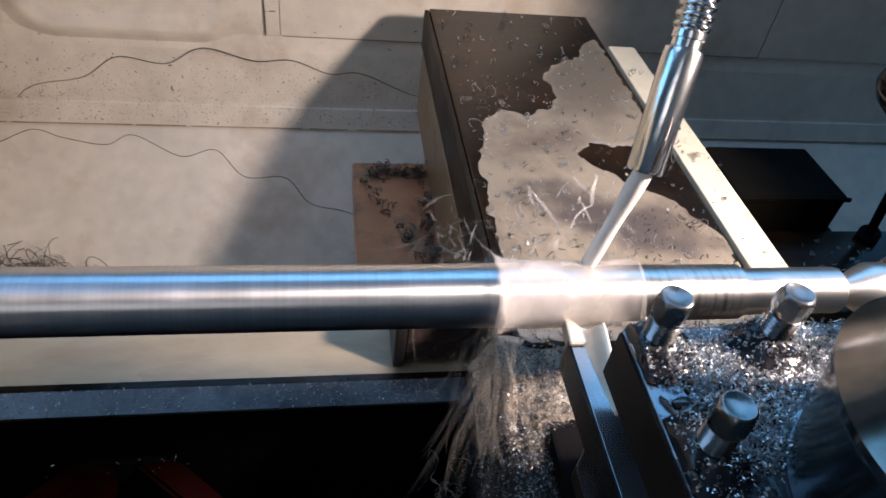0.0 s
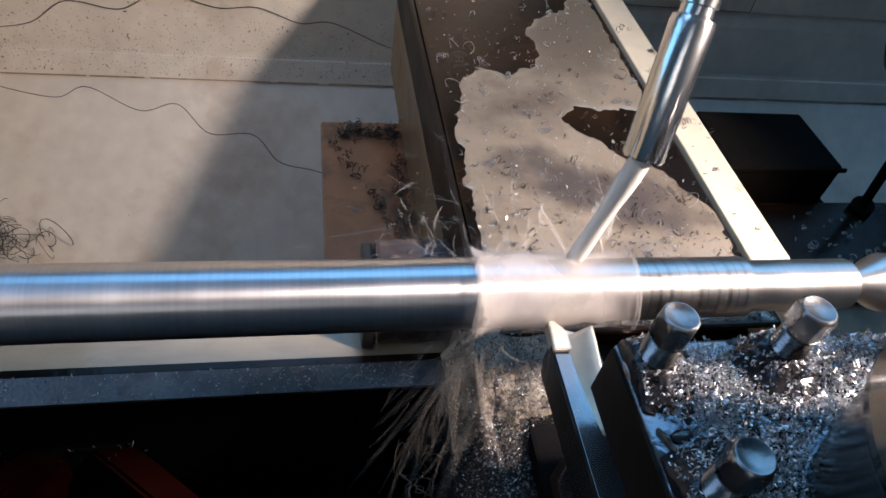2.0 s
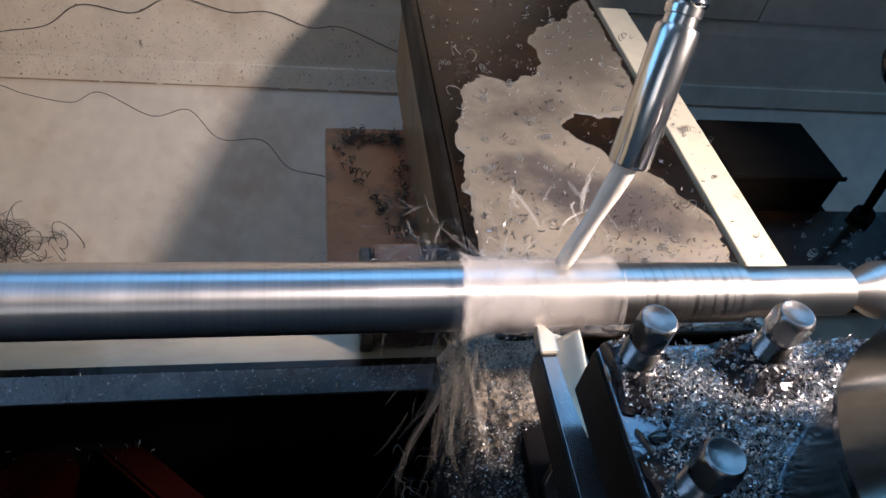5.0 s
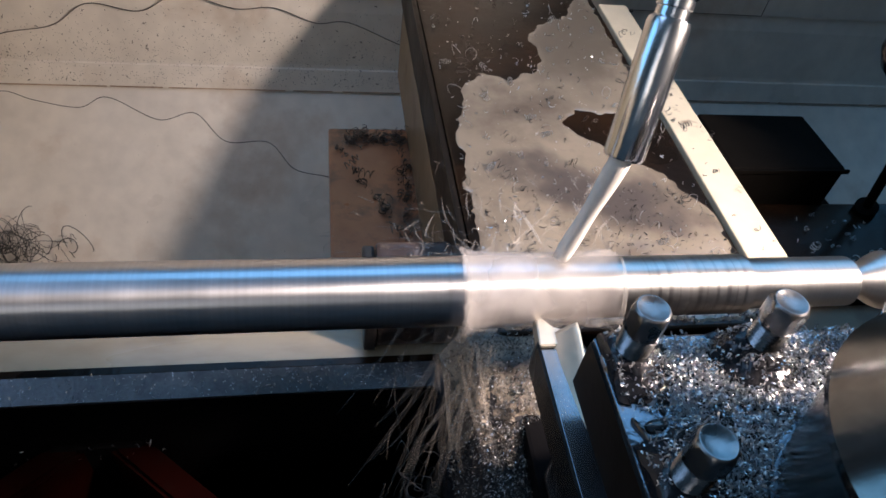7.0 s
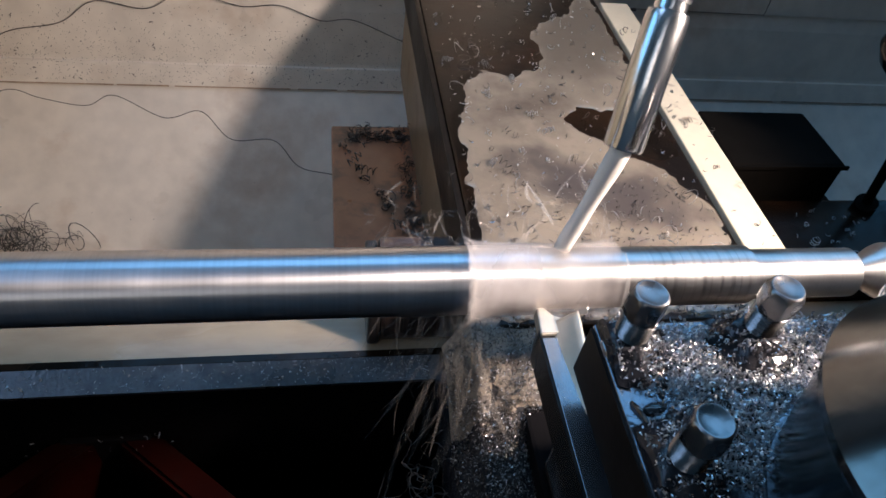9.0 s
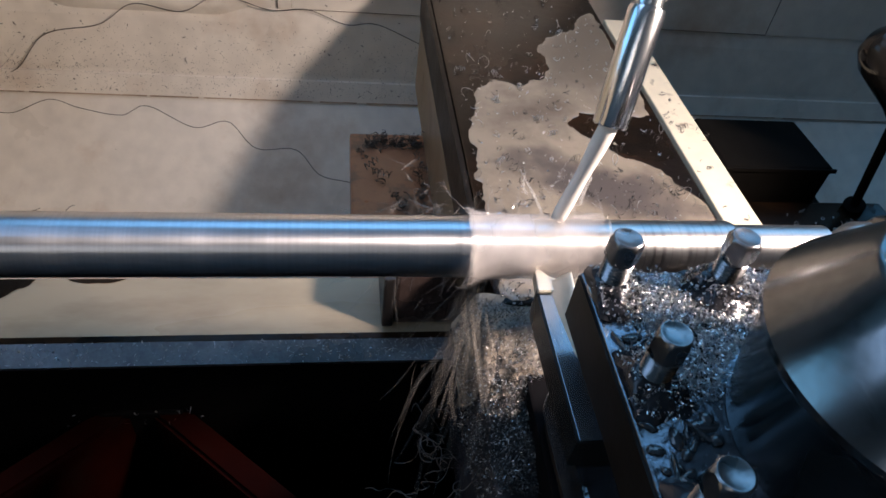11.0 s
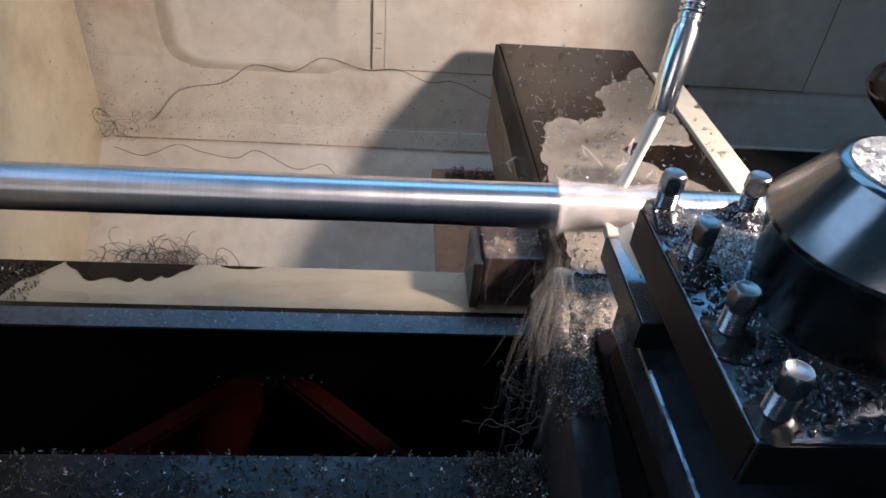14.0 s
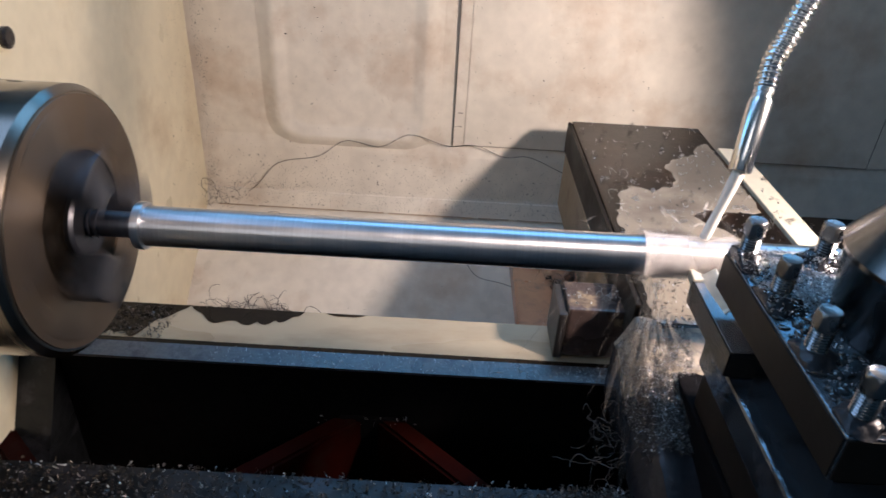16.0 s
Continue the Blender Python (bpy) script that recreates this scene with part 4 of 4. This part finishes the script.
def heap_body(name, y0, y1, mat, label):
    b = bmesh.new()
    n, m = 16, 20
    grid = []
    for j in range(m + 1):
        y = y0 + (y1 - y0) * j / m
        grid.append([b.verts.new((0.112 + 0.070 * i / n, y, slide_heap_z(0.112 + 0.070 * i / n, y) - 0.003)) for i in range(n + 1)])
    for j in range(m):
        for i in range(n):
            b.faces.new((grid[j][i], grid[j][i + 1], grid[j + 1][i + 1], grid[j + 1][i]))
    ext = bmesh.ops.extrude_face_region(b, geom=b.faces[:])
    for q in ext["geom"]:
        if isinstance(q, bmesh.types.BMVert):
            q.co.z = 0.870
    ob = part(name, b, mat, smooth=True)
    tagged(ob, label, "slurry", kind="stuff")
    CARRIED.append(ob)


heap_body("dark_sludge", 0.066, -0.165, SLUDGE, "dark wet sludge of chips below the tool")


def slurry():
    """Milky coolant running off the slide on to the sludge, with a ragged lower edge."""
    v = []
    n, m = 40, 50
    for j in range(m + 1):
        y = 0.070 - 0.085 * j / m
        for i in range(n + 1):
            x = 0.113 + 0.100 * i / n
            f = y + 0.002 + 0.035 * noise.noise((x * 45, y * 45, 3)) + 0.022 * noise.noise((x * 130, y * 130, 6))
            z = slide_heap_z(x, y) - 0.003 if x < 0.182 else slide_heap_z(0.182, y) - 0.003
            v.append((x, y, z + max(-0.003, min(0.0016, f * 0.2))))
    faces = [(j * (n + 1) + i, j * (n + 1) + i + 1, (j + 1) * (n + 1) + i + 1, (j + 1) * (n + 1) + i) for j in range(m) for i in range(n)]
    ob = from_lists("coolant_slurry", v, faces, SLURRYMAT)
    tagged(ob, "milky slurry with packed chips in front of the slide", "slurry", kind="stuff")
    CARRIED.append(ob)


slurry()
chip_heap("slide_chips", 22, 2200, lambda r: (lambda p: p if p[1] < 0.028 or r.random() < 0.3 else slide_heap(r))(slide_heap(r)), (0.0009, 0.0024), CHIP, "heap of fine steel chips below the tool")
chip_heap("dark_slide_chips", 27, 6500, slide_heap, (0.0009, 0.0026), CHIPDARK, "dark chips mixed into the heap below the tool")


def way_chips(r):
    x = -0.62 + 0.74 * r.random()
    if r.random() < 0.35:
        x = r.uniform(0.02, 0.13)
    y = r.uniform(-0.195, -0.072)
    h = 0.004 + 0.010 * max(0, noise.noise((x * 9, y * 20, 8))) + (0.008 if x > 0.02 else 0)
    return (x, y, 0.851 + r.random() * h)


def saddle_heap(r):
    x = 0.13 - abs(r.gauss(0, 0.045))
    y = r.uniform(-0.198, -0.074)
    h = 0.022 * max(0.1, 1 - (0.13 - x) / 0.11)
    return (max(x, -0.05), y, 0.851 + r.random() * h)


chip_heap("saddle_chips", 28, 3800, saddle_heap, (0.0012, 0.0034), CHIPDARK, "dark chips pushed up against the saddle")
chip_heap("bright_saddle_chips", 29, 1300, saddle_heap, (0.0012, 0.0030), CHIP, "bright chips pushed up against the saddle")


def wet_drops():
    """Glossy lumps and runs of coolant standing on the tool post."""
    r = random.Random(61)
    b = bmesh.new()
    for _ in range(330):
        while True:
            x, y = r.uniform(0.146, 0.338), r.uniform(-0.268, -0.09)
            if math.hypot(x - 0.242, y + 0.172) > 0.066:
                break
        m = pose(x, y, 1.1500, 0, 0, r.uniform(0, 360)) @ Matrix.Diagonal((r.uniform(0.0015, 0.0075), r.uniform(0.0012, 0.0035), r.uniform(0.0008, 0.0030), 1))
        bmesh.ops.create_icosphere(b, subdivisions=2, radius=1.0, matrix=m)
    for q in b.verts:
        q.co += Vector((noise.noise(q.co * 300), noise.noise(q.co * 300 + Vector((5, 0, 0))), 0.5 * noise.noise(q.co * 300 + Vector((9, 0, 0))))) * 0.0012
    ob = part("wet_drops", b, WET, smooth=True)
    tagged(ob, "glossy lumps of oily coolant standing on the tool post", "coolant", kind="stuff")
    CARRIED.append(ob)


wet_drops()


def bolt_sludge():
    """Mounds of wet, chip-filled sludge packed round the feet of the front bolts."""
    for x, y, g in ((0.1505, -0.0835, 1.0), (0.2110, -0.0825, 1.0), (0.1532, -0.1402, 1.0), (0.1520, -0.2015, 0.7), (0.1530, -0.2592, 0.6)):
        rise = [(1.1496, 0.0210), (1.1512, 0.0185), (1.1535, 0.0155), (1.1560, 0.0125), (1.1585, 0.0100), (1.1600, 0.0079), (1.1602, 0.0060)]
        b = turned([(1.1496 + (z - 1.1496) * g, 0.0079 + (rad - 0.0079) * g) for z, rad in rise], 40, "z", at=(x, y, 0))
        for q in b.verts:
            k = min(1.0, (math.hypot(q.co.x - x, q.co.y - y) - 0.007) * 200)
            q.co += Vector((noise.noise(q.co * 140), noise.noise(q.co * 140 + Vector((7, 0, 0))), 0.5 * abs(noise.noise(q.co * 220)))) * 0.0045 * max(0.0, k)
            q.co.x = max(q.co.x, 0.1412)
            q.co.y = min(q.co.y, -0.0708)
        ob = part("bolt_sludge", b, SLUDGE, smooth=True)
        tagged(ob, "wet dark sludge packed round a bolt's foot", "sludge", kind="stuff")
        CARRIED.append(ob)
    feet = ((0.1505, -0.0835), (0.2110, -0.0825), (0.1532, -0.1402))

    def on_mound(r):
        x, y = r.choice(feet)
        d, w = 0.008 + 0.012 * r.random(), r.uniform(0, 6.3)
        return (max(0.143, x + d * math.cos(w)), min(-0.073, y + d * math.sin(w)), 1.1500 + 0.0105 * (1 - (d - 0.008) / 0.013) + 0.001 * r.random())

    chip_heap("mound_chips", 37, 1100, on_mound, (0.0010, 0.0026), CHIP, "bright chips stuck in the sludge round the bolts")


bolt_sludge()
chip_heap("way_chips", 23, 5200, way_chips, (0.002, 0.006), CHIPDARK, "dull chips strewn along the front way", carried=False)
chip_heap("bright_way_chips", 24, 950, way_chips, (0.002, 0.005), CHIP, "bright chips strewn along the front way", carried=False)
chip_heap("rear_way_chips", 25, 700, lambda r: (-0.63 + 0.16 * r.random() ** 1.5, r.uniform(0.125, 0.19), 0.861 + 0.003 * r.random()), (0.002, 0.006), CHIPDARK, "dark chips on the rear way near the chuck", carried=False)
chip_heap("web_chips", 26, 14, lambda r: (r.uniform(-0.27, -0.13), r.uniform(0.088, 0.105), 0.765), (0.002, 0.004), CHIP, "bright chips caught on the red web", carried=False)


chip_heap("plate_chips", 34, 700, lambda r: (r.uniform(0.150, 0.386), 0.066 + 0.16 * r.random() ** 2, 0.9755 + 0.001 * r.random()), (0.0012, 0.0045), CHIPDARK, "dark broken chips washed together on the plate")
chip_heap("bright_plate_chips", 35, 420, lambda r: (r.uniform(0.150, 0.386), 0.066 + 0.55 * r.random() ** 1.6, 0.9755 + 0.001 * r.random()), (0.0010, 0.0040), CHIP, "bright broken chips lying in the coolant")
# Wet glints on the tray are put in as small bright steel flakes.
chip_heap("tray_glints", 36, 320, lambda r: (lambda y: (r.gauss(-0.01, 0.03), y, pan_z(y) + 0.0012))(r.gauss(0.36, 0.08)), (0.0008, 0.0022), CHIP, "bright steel flakes standing in for wet glints on the tray", carried=False)
# Sparkle along the way edge is made of added bright flakes.
chip_heap("edge_sparkles", 33, 520, lambda r: (lambda x, s: (x, 0.0945 + 0.021 * s, 0.8546 + 0.0062 * s))(0.10 - 0.5 * r.random() ** 1.8, r.random()), (0.0014, 0.0030), CHIP, "bright steel flakes put in for the sparkle along the way edge", carried=False)


def oil_stains():
    """Thin brown oil stains along the back of the rear way."""
    for k, (x0, x1, d) in enumerate(((-0.644, -0.455, 0.078), (-0.455, -0.30, 0.052), (-0.27, -0.215, 0.010))):
        b = bmesh.new()
        n = 40
        back = [b.verts.new((x0 + (x1 - x0) * i / n, 0.1975, 0.8604)) for i in range(n + 1)]
        edge = []
        for i in range(n + 1):
            s = i / n
            w = d * (1 - s ** 3 if k == 0 else math.sin(math.pi * s) ** 0.6) * (0.55 + 0.6 * abs(noise.noise((x0 + s * (x1 - x0)) * Vector((38, 1, 0)) + Vector((0, k, 3)))))
            edge.append(b.verts.new((back[i].co.x, 0.1975 - min(max(w * (1.7 if k == 0 else 1.0), 0.0004), 0.077), 0.8607)))
        for i in range(n):
            b.faces.new((back[i], back[i + 1], edge[i + 1], edge[i]))
        ob = part("oil_stain", b, PLATE)
        tagged(ob, "dark brown oil stain on the rear way", "oil stain", kind="stuff")


oil_stains()


# ---- threads of swarf and dirt on the guard ----
def on_guard(x, y):
    """A place just in front of the guard at depth y on the slope."""
    return (x, y, pan_z(y) + 0.0015)


def long_threads():
    low = [(-0.62, 0.770), (-0.56, 0.757), (-0.499, 0.779), (-0.449, 0.768), (-0.380, 0.759), (-0.337, 0.774), (-0.257, 0.744), (-0.199, 0.754), (-0.149, 0.715), (-0.079, 0.714), (-0.037, 0.677), (0.018, 0.666), (0.06, 0.655)]
    t = tube("swarf_thread", curve_points([on_guard(x, y) for x, y in low], 10), 0.0008, CHIPDARK, n=5)
    tagged(t, "long wavy dark swarf thread lying on the tray", "swarf thread")
    up = [(-0.640, 0.722), (-0.550, 0.736), (-0.486, 0.801), (-0.396, 0.823), (-0.336, 0.862), (-0.261, 0.853), (-0.198, 0.884), (-0.117, 0.864), (-0.055, 0.868), (0.009, 0.845), (0.063, 0.848), (0.150, 0.812), (0.190, 0.806), (0.240, 0.800)]
    t = tube("swarf_thread", curve_points([(x, 0.8105 if z > 0.82 else 0.8105 - 0.14 * (0.82 - z), z) for x, z in up], 10), 0.0008, CHIPDARK, n=5)
    return tagged(t, "long wavy dark swarf thread hanging along the guard", "swarf thread")


HANGING_THREAD = long_threads()


def flecks():
    r = random.Random(31)
    v, f = [], []
    for k in range(10500):
        u = r.random()
        x = r.uniform(-0.64, 0.30)
        if u < 0.44:
            y = 0.785 - abs(r.gauss(0, 0.045))
            p, nrm = Vector((x, y, pan_z(y) + 0.0006)), Vector((0, -0.58, 0.81))
        elif u < 0.70:
            z = 0.712 + abs(r.gauss(0, 0.06))
            y = 0.796 + (z - 0.708) * 0.19
            p, nrm = Vector((x, min(y, 0.823) - (0.004 if z > 0.74 else 0.012 - 0.25 * (z - 0.708)), z)), Vector((0, -1, 0.2))
        elif u < 0.88:
            y = r.uniform(0.40, 0.78)
            p, nrm = Vector((x, y, pan_z(y) + 0.0006)), Vector((0, -0.58, 0.81))
        elif u < 0.92:
            p, nrm = Vector((x, 0.8185, r.uniform(0.87, 1.25))), Vector((0, -1, 0))
        elif u < 0.97:
            z = r.uniform(0.715, 1.25)
            p, nrm = Vector((-0.640 + abs(r.gauss(0, 0.012)), min(0.796 + (z - 0.708) * 0.19, 0.823) - 0.004, z)), Vector((0, -1, 0))
        else:
            y = 0.80 - abs(r.gauss(0, 0.08))
            p, nrm = Vector((-0.6440, y, r.uniform(0.72, 1.25))), Vector((1, 0, 0))
        s = r.uniform(0.0003, 0.0010) * (2.2 if r.random() < 0.07 else 1)
        a = nrm.orthogonal().normalized()
        a.rotate(Matrix.Rotation(r.uniform(0, 6.3), 3, nrm))
        b = nrm.cross(a).normalized()
        base = len(v)
        v += [p + a * s * r.uniform(1, 2.4), p + b * s * 0.5, p - a * s * r.uniform(0.7, 2), p - b * s * 0.5, p + nrm.normalized() * s * 0.5]
        f += [(base, base + 1, base + 4), (base + 1, base + 2, base + 4), (base + 2, base + 3, base + 4), (base + 3, base, base + 4)]
    ob = from_lists("dirt_flecks", v, f, FLECK, smooth=False)
    tagged(ob, "dark chips and dirt flecks stuck to the cream guard", "dirt", kind="stuff")


flecks()


def nest(name, seed, centre, radius, count, wire, label):
    r = random.Random(seed)
    v, f = [], []
    for _ in range(count):
        c = Vector(centre) + Vector((r.gauss(0, radius[0] * 0.5), r.gauss(0, radius[1] * 0.4), abs(r.gauss(0, radius[2] * 0.4))))
        R = r.uniform(0.008, 0.028)
        q = Euler((r.uniform(0, 6.3), r.uniform(0, 6.3), r.uniform(0, 6.3))).to_matrix()
        arc = r.uniform(1.5, 7)
        pts = [c + q @ Vector((R * math.cos(w), R * math.sin(w), 0.004 * w)) for w in [arc * k / 12 for k in range(13)]]
        tube_into(v, f, pts, wire * r.uniform(0.6, 1.2), 4)
    ob = from_lists(name, v, f, CHIPDARK)
    return tagged(ob, label, "swarf nest", kind="stuff")


nest("swarf_nest", 41, (-0.50, 0.56, pan_z(0.56) + 0.012), (0.10, 0.03, 0.05), 120, 0.0006, "tangled nest of dark wiry swarf behind the rear way")
nest("corner_nest", 42, (-0.612, 0.780, 0.712), (0.06, 0.015, 0.07), 26, 0.0004, "small tangle of dark swarf in the corner of the tray")


def wisps():
    """Crinkled threads of swarf hanging off the saddle over the gap in the bed."""
    r = random.Random(43)
    v, f = [], []
    for _ in range(26):
        p = Vector((r.uniform(0.085, 0.135), r.uniform(-0.09, 0.03), r.uniform(0.875, 0.915)))
        d = Vector((r.uniform(-1, 0.1), r.uniform(-0.6, 0.3), r.uniform(-0.9, 0.2))).normalized()
        pts = [p]
        for k in range(r.randint(10, 30)):
            d = (d + Vector((r.gauss(0, 0.5), r.gauss(0, 0.5), r.gauss(-0.05, 0.4)))).normalized()
            pts.append(pts[-1] + d * 0.0032)
        tube_into(v, f, pts, r.uniform(0.0003, 0.0006), 4)
    ob = from_lists("hanging_wisps", v, f, CHIPDARK)
    tagged(ob, "crinkled wisps of swarf hanging over the bed", "swarf", kind="stuff")
    CARRIED.append(ob)
    pts = [Vector((0.085 + 0.105 * k / 40, -0.075 + 0.030 * k / 40 + 0.0015 * math.sin(k * 1.1), 0.899 + 0.048 * k / 40 + 0.0015 * math.cos(k * 1.7))) for k in range(41)]
    t = tube("thin_swarf", pts, 0.0005, CHIPDARK, n=5)
    tagged(t, "thin crinkled swarf thread below the tool", "swarf thread")
    CARRIED.append(t)


wisps()


# ---- what moves ----
def motions():
    steps = [0.5 * k for k in range(33)]
    for ob in CARRIED:
        walk(ob, [(t, pose(FEED * t, 0, 0)) for t in steps])
    frames = 480
    spin = [(k / FPS, pose(0, 0, AXIS, 75.0 * k)) for k in range(frames + 1)]
    walk(CHUCK_OB, spin)
    walk(BAR_OB, spin)
    about = Matrix.Translation((0, 0, AXIS))
    # the thread on the guard sags until the carriage's vibration lifts it
    walk(HANGING_THREAD, [(t, pose(-0.01 * k, 0, -0.043 * k)) for t, k in ((0.0, 1), (4.0, 1), (6.6, 0.6), (8.6, 0.6), (10.8, 0), (11.3, 0), (16.0, 0))])
    r = random.Random(5)
    walk(FILM, [(0.1 * k, pose(FEED * 0.1 * k + r.gauss(0, 0.0012), 0, AXIS, r.gauss(0, 14.0), 0, r.gauss(0, 0.06))) for k in range(161)])
    for i, ob in enumerate(SPRAYS):
        rows = []
        for k in range(81):
            t = 0.2 * k
            rows.append((t, pose(FEED * t + r.gauss(0, 0.004), r.gauss(0, 0.002), r.gauss(0, 0.003)) @ about @ pose(0, 0, 0, r.gauss(0, 5.0), r.gauss(0, 2.5), r.gauss(0, 3.0)) @ about.inverted()))
        walk(ob, rows)


motions()
